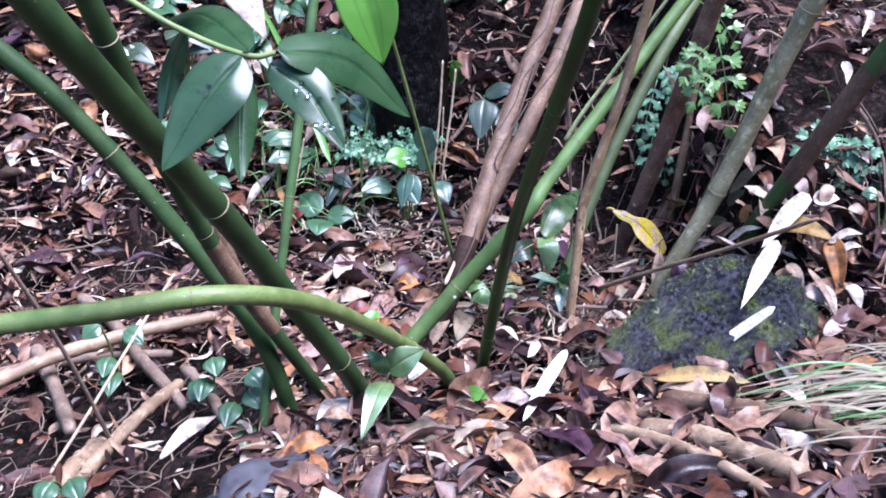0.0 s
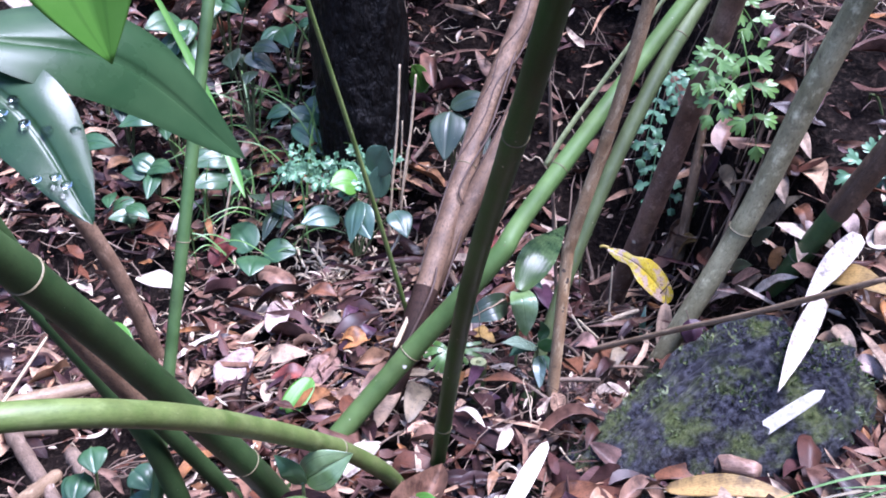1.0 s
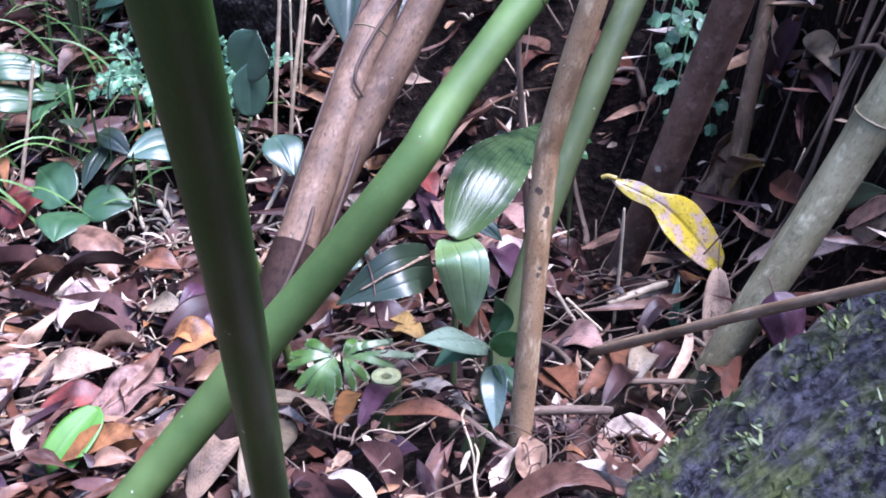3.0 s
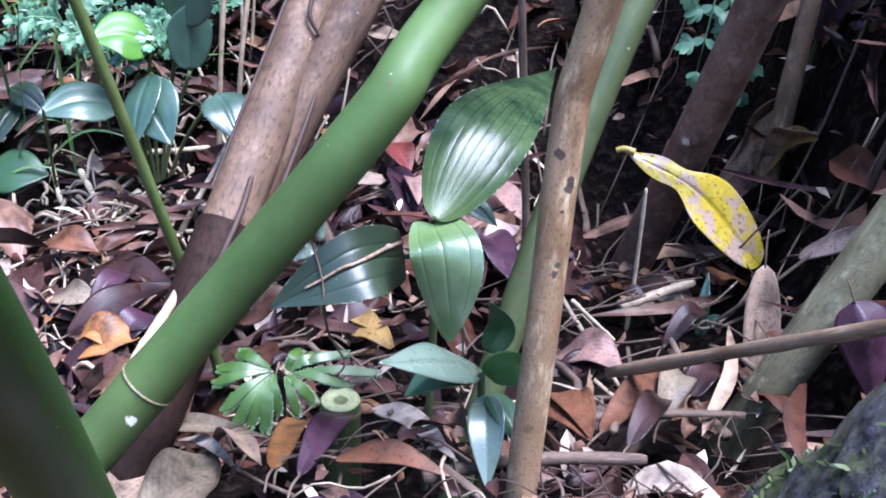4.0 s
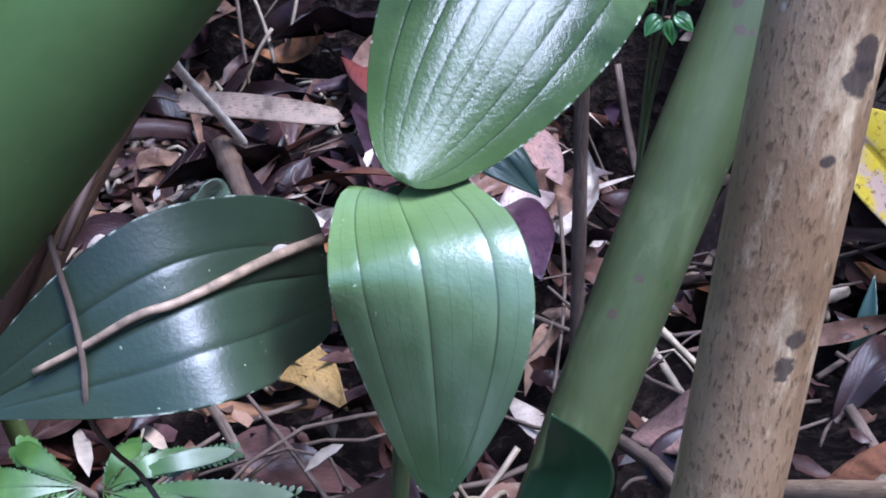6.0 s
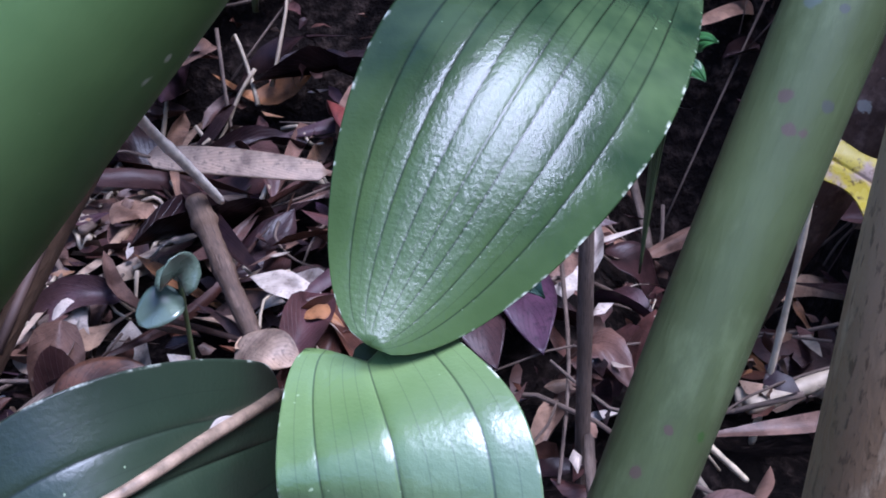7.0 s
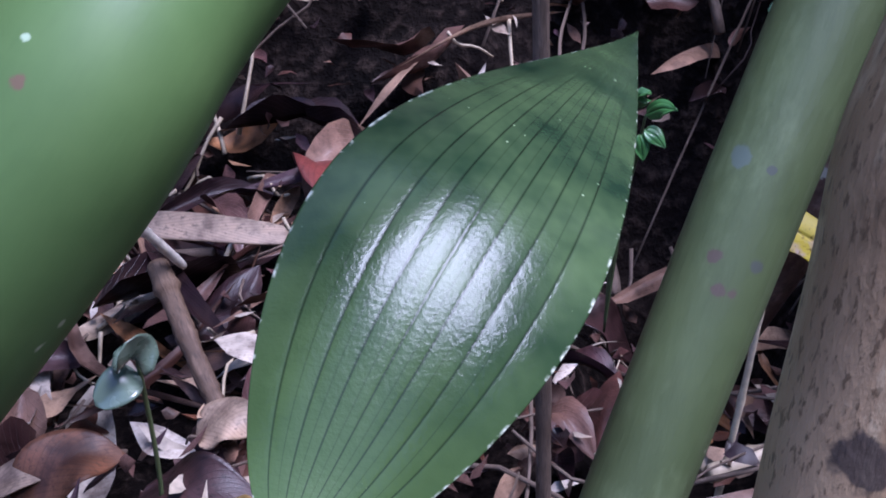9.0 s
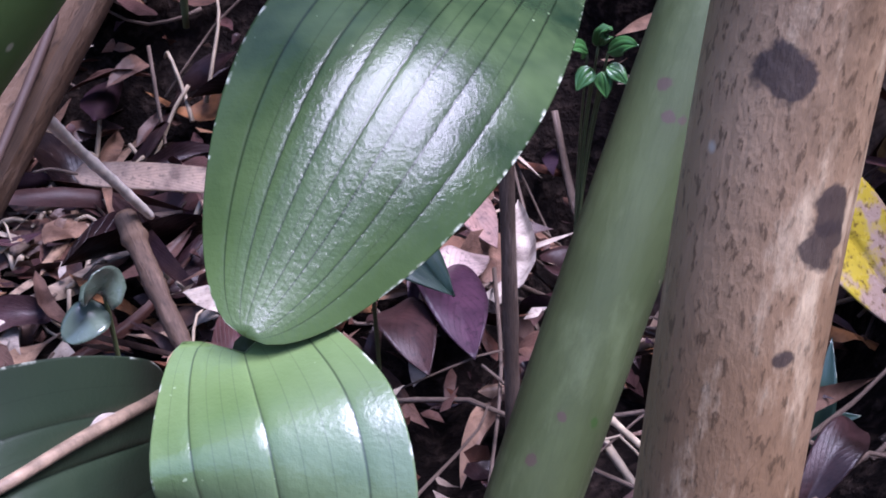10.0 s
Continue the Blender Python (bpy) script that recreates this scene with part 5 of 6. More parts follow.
leaf_shoot = empty("grass_shoot", (0.376, 1.690, 0.030), "short upright blue-green grass shoot in the hollow", "grass")
P0 = np.array(leaf_shoot.location)
blade("leaf_blade", rel(0.376, 1.688, 0.034), rel(0.3775, 1.692, 0.056), rel(0.3815, 1.704, 0.074), (-0.5, -0.8, 0.3), 0.009, M_LEAF_BLUE, leaf_shoot, nu=16, nv=6, fold=0.3, peak=0.4, blunt=0.5, sharp=1.0)
blade("leaf_blade", rel(0.377, 1.689, 0.034), rel(0.383, 1.690, 0.046), rel(0.391, 1.688, 0.050), (-0.2, -0.7, 0.6), 0.006, M_LEAF_BLUE, leaf_shoot, nu=12, nv=6, fold=0.3, peak=0.4, blunt=0.5, sharp=1.0)
fallen_leaf((0.392, 1.638, 0.120), (0.386, 1.592, 0.042), 0.021, M_DEAD["tan"], "upright tan dead leaf with a pale rim", (-0.3, -0.9, 0.3), 0.0, fold=0.3)
fallen_leaf((0.392, 1.52, 0.17), (0.402, 1.495, 0.125), 0.03, M_DEAD["purple"], "shiny purple-red dead leaf beside the rock", (-0.2, -0.9, 0.5), 0.01, fold=-0.5)
fallen_leaf((0.500, 1.405, 0.270), (0.421, 1.278, 0.240), 0.023, M_SHEATH, "wide bleached bamboo sheath on the rock", (0.2, -0.5, 0.8), 0.006, fold=0.15, blunt=0.3)
fallen_leaf((0.556, 1.47, 0.308), (0.474, 1.392, 0.266), 0.026, M_SHEATH, "bleached bamboo sheath strip on leaves", (0.1, -0.6, 0.8), 0.006, fold=0.2, blunt=0.3)
fallen_leaf((0.460, 1.262, 0.254), (0.362, 1.281, 0.142), 0.0145, M_PALE, "narrow white bamboo strip on the rock", (0.15, -0.45, 0.9), 0.003, fold=0.1, blunt=0.25, sharp=0.3)
fallen_leaf(gp(0.206, 1.325, 0.040), gp(0.130, 1.135, 0.042), 0.017, M_PALE, "long pointed white bamboo strip on the litter", (0.1, -0.3, 1), 0.003, fold=0.12, blunt=0.5, sharp=0.5)
fallen_leaf((0.511, 1.466, 0.262), (0.573, 1.392, 0.276), 0.032, M_DEAD["ochre"], "smooth tan oval dead leaf", (0.1, -0.6, 0.8), 0.01, fold=0.1)
fallen_leaf((0.585, 1.44, 0.25), (0.592, 1.38, 0.19), 0.03, M_DEAD["orange"], "curled orange dead leaf by the rock", (-0.5, -0.6, 0.6), 0.02, fold=0.4)
fallen_leaf((0.30, 1.20, 0.19), (0.42, 1.17, 0.20), 0.022, M_DEAD["ochre"], "long yellowish dead leaf in front of the rock", (0, -0.5, 0.9), 0.01, fold=0.2)
fallen_leaf((-0.34, 1.70, 0.06), (-0.30, 1.66, 0.03), 0.026, M_LEAF_BRIGHT, "small yellow-green leaf caught in the litter", (0, -0.6, 0.8), 0.006)
fallen_leaf((-0.063, 1.59, 0.045), (-0.105, 1.53, 0.005), 0.032, M_LEAF_BRIGHT, "fresh green leaf standing in the litter", (-0.3, -0.8, 0.5), 0.004)
fallen_leaf(gp(0.06, 1.27, 0.03), gp(0.095, 1.25, 0.03), 0.026, M_LEAF_BRIGHT, "small bright green leaf on the litter", (0, -0.5, 0.9), 0.004)

leaf_seed = empty("tiny_seedling", (0.128, 1.70, 0.03), "tiny seedling with round pale green leaves", "plant")
P0 = np.array(leaf_seed.location)
blade("leaf_blade", rel(0.126, 1.70, 0.105), rel(0.126, 1.695, 0.112), rel(0.125, 1.69, 0.120), (0, -0.6, 0.8), 0.016, M_LEAF_PALE, leaf_seed, blunt=0.4, sharp=0.4, peak=0.5)
blade("leaf_blade", rel(0.126, 1.70, 0.10), rel(0.121, 1.695, 0.10), rel(0.113, 1.69, 0.095), (0, -0.6, 0.8), 0.014, M_LEAF_PALE, leaf_seed, blunt=0.5, sharp=0.5, peak=0.5)
tube("stalk", [rel(0.128, 1.70, 0.02), rel(0.128, 1.702, 0.06), rel(0.126, 1.70, 0.106)], 0.0009, M_SPECK, leaf_seed, sides=6)
fallen_leaf((0.098, 1.805, 0.098), (0.172, 1.806, 0.090), 0.0125, M_DEAD["tan"], "flat strip of tan bamboo sheath over the litter", (0, -0.6, 0.8), 0.001, fold=0.1, blunt=0.2, sharp=0.2)
fallen_stick((0.100, 1.76, 0.145), (0.128, 1.80, 0.08), 0.0022, M_PALE, "thin white stick standing in the litter", 0.0)
fallen_stick((0.117, 1.80, 0.082), (0.144, 1.75, 0.045), 0.0045, M_BROWN, "short brown stick among dead leaves", 0.0)

# ---- trunk ----
def trunk_material():
    m, n, l, b = material("wet_black_bark")
    f = noise_node(n, l, 60, 6, None, (1, 1, 0.35))
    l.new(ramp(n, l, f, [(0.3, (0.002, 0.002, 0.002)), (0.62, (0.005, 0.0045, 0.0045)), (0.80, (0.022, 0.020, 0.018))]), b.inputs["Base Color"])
    b.inputs["Roughness"].default_value = 0.38
    b.inputs["Specular IOR Level"].default_value = 0.1
    bump(n, l, b, f, 1.0, 0.02)
    return m


def trunk():
    cx, cy = -0.005, 2.13
    path = spline([(cx, cy, 0.02), (cx - 0.002, cy, 0.15), (cx - 0.012, cy + 0.03, 0.4), (cx - 0.03, cy + 0.06, 0.9)], 80)
    v, f, u = tube_data(path, np.linspace(0.068, 0.082, 80), 64)
    out = []
    for i, p in enumerate(v):
        q, c = Vector(p), Vector(path[i // 64])
        d = q - c
        k = 1 + 0.10 * noise.noise(Vector((d.x * 40, d.y * 40, q.z * 9))) + 0.05 * noise.noise(q * 70)
        out.append(tuple(c + d * k))
    tree = empty("tree_trunk", (cx, cy, 0.02), "black wet trunk of a small tree", "tree trunk")
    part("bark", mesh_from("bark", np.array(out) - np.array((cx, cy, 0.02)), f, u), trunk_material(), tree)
    rng = np.random.default_rng(61)
    tufts = []
    for k in range(900):
        i = int(rng.integers(64 * 4, 64 * 24))
        p = np.array(out[i]) - np.array((cx, cy, 0.02))
        d = p - np.array((0, 0, p[2])) + rng.normal(0, 0.03, 3)
        d = d / np.linalg.norm(d) * rng.uniform(0.003, 0.008)
        tufts.append(blade_data(p - d * 0.2, p + d * 0.5, p + d, np.cross(d, rng.normal(0, 1, 3)), rng.uniform(0.001, 0.002), 3, 1, 0, 0, 0.4, 0.8))
    part("moss", mesh_from("moss", *merge(tufts)), M_MOSS, tree, "sparse green moss at the foot")


trunk()


# ---- small plants ----
def leafy_plant(at, leaves, mat, label, stalk=0.0018):
    """leaves: (base, tip, width, normal) in the world."""
    thing = empty("broadleaf_plant", at, label, "plant", "broadleaf plants")
    o = np.array(at, float)
    for k, (b, t, w, nrm) in enumerate(leaves):
        b, t = np.array(b, float), np.array(t, float)
        blade("leaf_blade", b - o, (b + t) / 2 - o + np.array([0, 0, 0.12 * np.linalg.norm(t - b)]), t - o, nrm, w, mat, thing, nu=18, nv=20, fold=0.12, droop=0.15, veins=(-0.55, 0, 0.55), depth=0.0004, seed=k)
        tube("stalk", [(0, 0, 0), (b - o) * 0.5 + np.array([0, 0.004, 0.01]), b - o], stalk, M_SPECK, thing, sides=6)
    return thing


leafy_plant((-0.02, 1.965, -0.01), [((-0.043, 1.953, 0.085), (-0.10, 1.924, 0.088), 0.042, (0, -0.5, 0.85)), ((-0.028, 1.95, 0.10), (0.006, 1.906, 0.07), 0.05, (-0.2, -0.7, 0.7)), ((-0.015, 1.955, 0.11), (-0.025, 1.90, 0.065), 0.036, (-0.5, -0.6, 0.6)), ((0.017, 1.956, 0.113), (0.022, 1.96, 0.17), 0.036, (0.3, -0.9, 0.3)),
                                  ((0.012, 1.96, 0.15), (0.03, 1.955, 0.20), 0.05, (-0.3, -0.8, 0.5)), ((0.04, 1.94, 0.10), (0.06, 1.90, 0.075), 0.04, (0.2, -0.6, 0.8))], M_LEAF_BLUE, "broad-leaved plant with shining blue-green leaves by the trunk")
leafy_plant((-0.03, 1.97, 0.02), [((-0.012, 1.96, 0.135), (-0.055, 1.94, 0.145), 0.045, (0, -0.6, 0.8))], M_LEAF_BRIGHT, "plant with one fresh green heart-shaped leaf")
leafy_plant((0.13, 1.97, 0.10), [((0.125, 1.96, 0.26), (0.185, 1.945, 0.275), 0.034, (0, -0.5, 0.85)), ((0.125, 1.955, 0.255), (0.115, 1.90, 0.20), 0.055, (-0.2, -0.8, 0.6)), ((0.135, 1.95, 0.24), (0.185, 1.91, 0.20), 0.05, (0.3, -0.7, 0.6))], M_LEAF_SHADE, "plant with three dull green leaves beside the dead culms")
leafy_plant((0.09, 2.15, 0.12), [((0.088, 2.153, 0.20), (0.07, 2.12, 0.265), 0.034, (0.2, -0.9, 0.4))], M_LEAF_BRIGHT, "yellow-green shoot leaf beside the trunk")
leafy_plant((-0.19, 2.0, -0.05), [((-0.19, 2.0, 0.0), (-0.225, 2.05, 0.02), 0.055, (0, -0.8, 0.6)), ((-0.17, 1.99, 0.0), (-0.115, 1.985, 0.005), 0.045, (0, -0.5, 0.85)), ((-0.18, 1.985, 0.0), (-0.185, 1.93, -0.005), 0.055, (0, -0.5, 0.85))], M_LEAF_BROAD, "low plant with dull rounded leaves on bare soil")
rng_p = np.random.default_rng(21)
for k, (x, y, z, n_l, size) in enumerate(((-0.20, 2.2, 0.25, 6, 0.06), (-0.13, 2.17, 0.165, 5, 0.06), (-0.30, 2.3, 0.26, 6, 0.07), (-0.42, 2.25, 0.18, 6, 0.07), (-0.50, 2.2, 0.09, 6, 0.07), (-0.36, 2.15, 0.08, 5, 0.06), (-0.62, 2.4, 0.18, 6, 0.07), (0.17, 2.25, 0.38, 4, 0.05), (-0.55, 2.55, 0.25, 6, 0.07), (-0.30, 2.5, 0.34, 6, 0.07),
                                          (0.05, 2.3, 0.36, 4, 0.05), (0.60, 1.62, 0.37, 2, 0.04), (0.46, 1.81, 0.24, 3, 0.022), (0.66, 1.45, 0.33, 3, 0.05), (-0.24, 2.10, 0.10, 6, 0.06), (-0.16, 2.06, 0.05, 4, 0.05), (-0.33, 2.2, 0.16, 6, 0.065), (-0.26, 2.4, 0.30, 6, 0.07), (-0.48, 2.35, 0.24, 6, 0.07), (-0.14, 2.3, 0.28, 5, 0.06), (-0.40, 2.1, 0.04, 4, 0.05))):
    base = (x, y, float(ground_z(x, y)))
    ls = []
    for q in range(n_l):
        th = rng_p.uniform(0, 6.283)
        d = np.array([math.cos(th), math.sin(th) * 0.6 - 0.3, rng_p.uniform(-0.6, 0.25)])
        b = np.array([x, y, z]) + np.array([rng_p.normal(0, 0.018), rng_p.normal(0, 0.018), rng_p.uniform(-0.03, 0.015)])
        L = size * rng_p.uniform(0.7, 1.2)
        ls.append((b, b + d * L, L * rng_p.uniform(0.45, 0.65), (rng_p.normal(0, 0.3), -0.6, 0.8)))
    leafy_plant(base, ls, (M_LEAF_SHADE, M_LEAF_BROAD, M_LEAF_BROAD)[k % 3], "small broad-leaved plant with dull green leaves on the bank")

leafy_plant((0.304, 1.79, 0.05), [((0.303 + 0.004 * a, 1.777 + 0.003 * b, 0.155 + 0.003 * b), (0.303 + 0.013 * a, 1.770, 0.156 + 0.011 * b), 0.0075, (0.2 * a, -0.7, 0.6)) for a, b in ((1, 0.6), (-1, 0.5), (0.8, -0.8), (-0.7, -1), (0.2, -1.3), (0.1, 1.2))], M_LEAF_FRESH, "tiny plant with fresh green leaves in the dark hollow", 0.0005)
leafy_plant((0.215, 1.615, 0.05), [((0.207, 1.586, 0.191), (0.225, 1.577, 0.180), 0.0125, (0.1, -0.6, 0.8))], M_LEAF_BLUE, "tiny plant with one bluish rounded leaf", 0.0006)
near = empty("young_plant", (-0.035, 1.22, 0.09), "young plant with pale green oval leaves beside the arching culm", "plant")
P0 = np.array(near.location)
blade("leaf_blade", rel(-0.035, 1.205, 0.185), rel(-0.047, 1.165, 0.195), rel(-0.066, 1.115, 0.165), (-0.1, -0.5, 0.85), 0.032, M_LEAF_NEW, near, nu=24, nv=24, fold=0.1, veins=(0,), depth=0.0006)
blade("leaf_blade", rel(-0.035, 1.21, 0.20), rel(-0.015, 1.20, 0.222), rel(0.012, 1.205, 0.235), (0.1, -0.8, 0.6), 0.038, M_LEAF_NEW, near, nu=24, nv=24, fold=0.1, veins=(0,), depth=0.0006)
blade("leaf_blade", rel(-0.038, 1.21, 0.195), rel(-0.045, 1.20, 0.22), rel(-0.06, 1.205, 0.235), (-0.2, -0.8, 0.5), 0.022, M_LEAF_BROAD, near, nu=20, nv=16)
tube("stalk", [rel(-0.035, 1.22, 0.05), rel(-0.036, 1.215, 0.12), rel(-0.036, 1.208, 0.2)], 0.0018, M_SPECK, near)
for at, tips in (((-0.25, 1.36, 0.0), ((-0.265, 1.31, 0.02), (-0.235, 1.29, -0.01), (-0.215, 1.35, 0.06), (-0.22, 1.34, 0.03))), ((-0.46, 1.50, -0.02), ((-0.47, 1.46, 0.0), (-0.50, 1.49, 0.05), (-0.41, 1.49, 0.04), (-0.46, 1.44, -0.02))), ((-0.30, 1.42, -0.01), ((-0.31, 1.37, 0.02), (-0.285, 1.39, 0.05), (-0.33, 1.40, 0.0))), ((-0.45, 1.17, 0.02), ((-0.47, 1.13, 0.04), (-0.42, 1.14, 0.04)))):
    leafy_plant(at, [((at[0] * 0.6 + t[0] * 0.4, at[1] * 0.6 + t[1] * 0.4, t[2] + 0.035), (t[0], t[1] - 0.01, t[2] + 0.02), 0.034, (0, -0.5, 0.85)) for t in tips], M_LEAF_BROAD, "small seedling with bluish green leaves under the clump")


# ---- ferns ----
def frond(o, base, tip, sag, width, mat, parent, pairs=9, lobe=0.5, normal=(0, -0.7, 0.7)):
    """A frond: rachis with paired narrow leaflets, all in one mesh."""
    base, tip = np.array(base, float) - o, np.array(tip, float) - o
    mid = (base + tip) / 2 + np.array([0, 0, sag])
    path = spline([base, mid, tip], pairs * 2 + 3)
    items = [tube_data(path, np.linspace(0.0012, 0.0005, len(path)), 5)]
    for i in range(2, len(path) - 1):
        t = path[min(i + 1, len(path) - 1)] - path[i - 1]
        t /= np.linalg.norm(t)
        side = np.cross(t, np.array(normal, float))
        side /= np.linalg.norm(side)
        u = i / (len(path) - 1)
        L = width * 0.5 * math.sin(math.pi * min(1, 0.18 + 0.82 * (1 - u))) ** 0.8
        for sgn in (-1, 1):
            jig = noise.noise(Vector((i * 1.7, sgn * 3.1, base[0] * 900 + tip[1] * 700)))
            d = side * sgn * 0.85 + t * (0.6 + 0.3 * jig) + np.array(normal, float) * 0.25 * jig
            L *= 1 + 0.35 * jig
            items.append(blade_data(path[i], path[i] + d * L * 0.5 + np.array([0, 0, 0.06 * L]), path[i] + d * L, normal, L * lobe, 5, 2, 0.1, 0.1, 0.6, 0.6))
    part("frond", mesh_from("frond", *merge(items)), mat, parent)


def forked_frond(o, base, tip, sag, finger, mat, parent, pairs=5, lobe=0.3, normal=(-0.2, -0.75, 0.6)):
    """A cut frond: rachis with pinnae to either side, each split into blunt fingers."""
    base, tip = np.array(base, float) - o, np.array(tip, float) - o
    path = spline([base, (base + tip) / 2 + np.array([0, -sag * 0.5, sag]), tip], pairs + 2)
    items = [tube_data(path, np.linspace(0.0011, 0.0005, len(path)), 5)]
    nrm = np.array(normal, float) / np.linalg.norm(normal)
    rng = np.random.default_rng(int(abs(base[0] * 9000 + tip[2] * 7000)))
    for i in range(1, len(path)):
        t = path[i] - path[i - 1]
        t /= np.linalg.norm(t)
        side = np.cross(t, nrm)
        side /= np.linalg.norm(side)
        for sgn in (-1, 1) if i < len(path) - 1 else (0,):
            d = side * sgn * 0.9 + t * (0.55 if sgn else 1.0)
            d /= np.linalg.norm(d)
            hub = path[i] + d * finger * 0.5 * abs(sgn)
            if sgn:
                items.append(blade_data(path[i], (path[i] + hub) / 2, hub + d * finger * 0.25, nrm, finger * lobe * 1.2, 4, 2, 0.1, 0.1, 0.7, 0.5))
            for ang in (-0.85, -0.42, 0.0, 0.4, 0.8):
                q = d * math.cos(ang) + np.cross(nrm, d) * math.sin(ang)
                L = finger * rng.uniform(0.75, 1.1) * (1 - 0.25 * abs(ang))
                bend = nrm * rng.normal(0, 0.10) * L
                items.append(blade_data(hub, hub + q * L * 0.5 + nrm * 0.10 * L, hub + q * L + bend, nrm + rng.normal(0, 0.15, 3), L * lobe, 6, 2, 0.25, 0.1, 0.68, 0.45, blunt=0.6))
    part("frond", mesh_from("frond", *merge(items)), mat, parent)


def fern(at, fronds, mat, label, make=None, **kw):
    thing = empty("fern", at, label, "fern", "ferns")
    for b, t, sag, w in fronds:
        (make or frond)(np.array(at, float), b, t, sag, w, mat, thing, **kw)
    return thing


M_FERN2 = blade_material("blue_green_fern", (0.075, 0.165, 0.085), (0.14, 0.27, 0.14), 0.35, 2, 0.6)
c = (0.1122, 1.5430, 0.0808)
HUB_A, HUB_B = (0.1112, 1.5490, 0.1118), (0.1167, 1.5475, 0.1118)
FERN_S = [(HUB_A, tip, 0.004, w) for tip, w in (((0.0818, 1.5534, 0.1114), 0.0075), ((0.0801, 1.5468, 0.1066), 0.008), ((0.0859, 1.5345, 0.0989), 0.009), ((0.0919, 1.5272, 0.0946), 0.008), ((0.0996, 1.5263, 0.0949), 0.008), ((0.1074, 1.5236, 0.0940), 0.009), ((0.1141, 1.5305, 0.0996), 0.007), ((0.0922, 1.5597, 0.1170), 0.009))]
FERN_S += [(HUB_B, tip, 0.004, w) for tip, w in (((0.1246, 1.5575, 0.1195), 0.008), ((0.1376, 1.5534, 0.1183), 0.009), ((0.1490, 1.5538, 0.1200), 0.007), ((0.1645, 1.5431, 0.1146), 0.0075), ((0.1503, 1.5387, 0.1098), 0.008), ((0.1321, 1.5337, 0.1041), 0.008), ((0.1239, 1.5287, 0.0996), 0.007))]


def strap_frond(o, base, tip, sag, width, mat, parent, teeth=13, normal=(-0.1, -0.55, 0.8)):
    """A strap-like frond with a sunken rib and fine blunt teeth along both edges."""
    base, tip = np.array(base, float) - o, np.array(tip, float) - o
    nrm = np.array(normal, float) / np.linalg.norm(normal)
    mid = (base + tip) / 2 + nrm * sag
    path = spline([base, mid, tip - nrm * sag * 0.6], teeth * 2)
    rng = np.random.default_rng(int(abs(base[0] * 9000 + tip[0] * 70000)))
    items = [blade_data(path[0], path[len(path) // 2], path[-1], nrm, width * 0.68, 16, 4, 0.22, 0.2, 0.66, 0.5, blunt=0.9)]
    for i in range(3, len(path)):
        t = path[i] - path[i - 1]
        t /= np.linalg.norm(t)
        side = np.cross(t, nrm)
        side /= np.linalg.norm(side)
        u = i / (len(path) - 1)
        L = width * 0.5 * min(1.0, 0.25 + 1.1 * u) * (1 if u < 0.8 else 1 - 1.6 * (u - 0.8))
        for sgn in (-1, 1):
            k = L * rng.uniform(0.88, 1.12)
            d = side * sgn * 0.88 + t * 0.48
            q = path[i] - nrm * 0.0005
            items.append(blade_data(q, q + d * k * 0.5 + nrm * 0.03 * k, q + d * k - nrm * 0.04 * k, nrm + rng.normal(0, 0.08, 3), width * 0.17, 5, 2, 0.1, 0.1, 0.6, 0.5, blunt=0.8))
    part("frond", mesh_from("frond", *merge(items)), mat, parent)


fern(c, FERN_S, M_FERN_DARK, "small spreading fern with glossy green fronds on the litter", strap_frond)
tube("fern_stalk", [np.array((0.114, 1.557, 0.035)) - c, np.array((0.115, 1.556, 0.086)) - c, np.array((0.116, 1.548, 0.113)) - c], 0.0013, M_TWIG, bpy.data.objects["fern"], sides=6, taper=0.8)
FERN_A = [((0.43, 1.585, 0.50), (0.459, 1.57, 0.37), 0.01, 0.023), ((0.42, 1.59, 0.485), (0.385, 1.56, 0.45), 0.01, 0.018), ((0.43, 1.58, 0.45), (0.40, 1.56, 0.412), 0.01, 0.018)]
FERN_T = [((0.416, 1.65, 0.53), (0.468, 1.635, 0.475), 0.01, 0.018)]
FERN_C = [((0.62, 1.55, 0.362), (0.555, 1.525, 0.354), 0.012, 0.019), ((0.62, 1.55, 0.362), (0.608, 1.525, 0.33), 0.012, 0.019), ((0.626, 1.55, 0.36), (0.665, 1.52, 0.30), 0.012, 0.020), ((0.62, 1.55, 0.34), (0.633, 1.52, 0.29), 0.012, 0.019)]
fern((0.45, 1.62, 0.40), FERN_A, M_FERN, "bright green hanging fern with forked fronds", forked_frond, pairs=3, lobe=0.27)
fern((0.46, 1.68, 0.45), FERN_T, M_FERN, "green fern frond with forked tips on the bank", forked_frond, pairs=3, lobe=0.27)
fern((0.62, 1.56, 0.30), FERN_C, M_FERN2, "blue-green forked fern growing from the bank", forked_frond, pairs=3)
fern((0.43, 1.93, 0.10), [((0.425, 1.93, 0.30), (0.40, 1.90, 0.20), 0.01, 0.016), ((0.43, 1.92, 0.24), (0.41, 1.89, 0.14), 0.01, 0.016), ((0.43, 1.92, 0.20), (0.45, 1.90, 0.12), 0.01, 0.015), ((0.43, 1.93, 0.33), (0.46, 1.91, 0.26), 0.01, 0.015)], M_FERN2, "dim creeping fern in the shaded hollow", forked_frond, pairs=4, lobe=0.38)
rng_f = np.random.default_rng(5)
fr = []
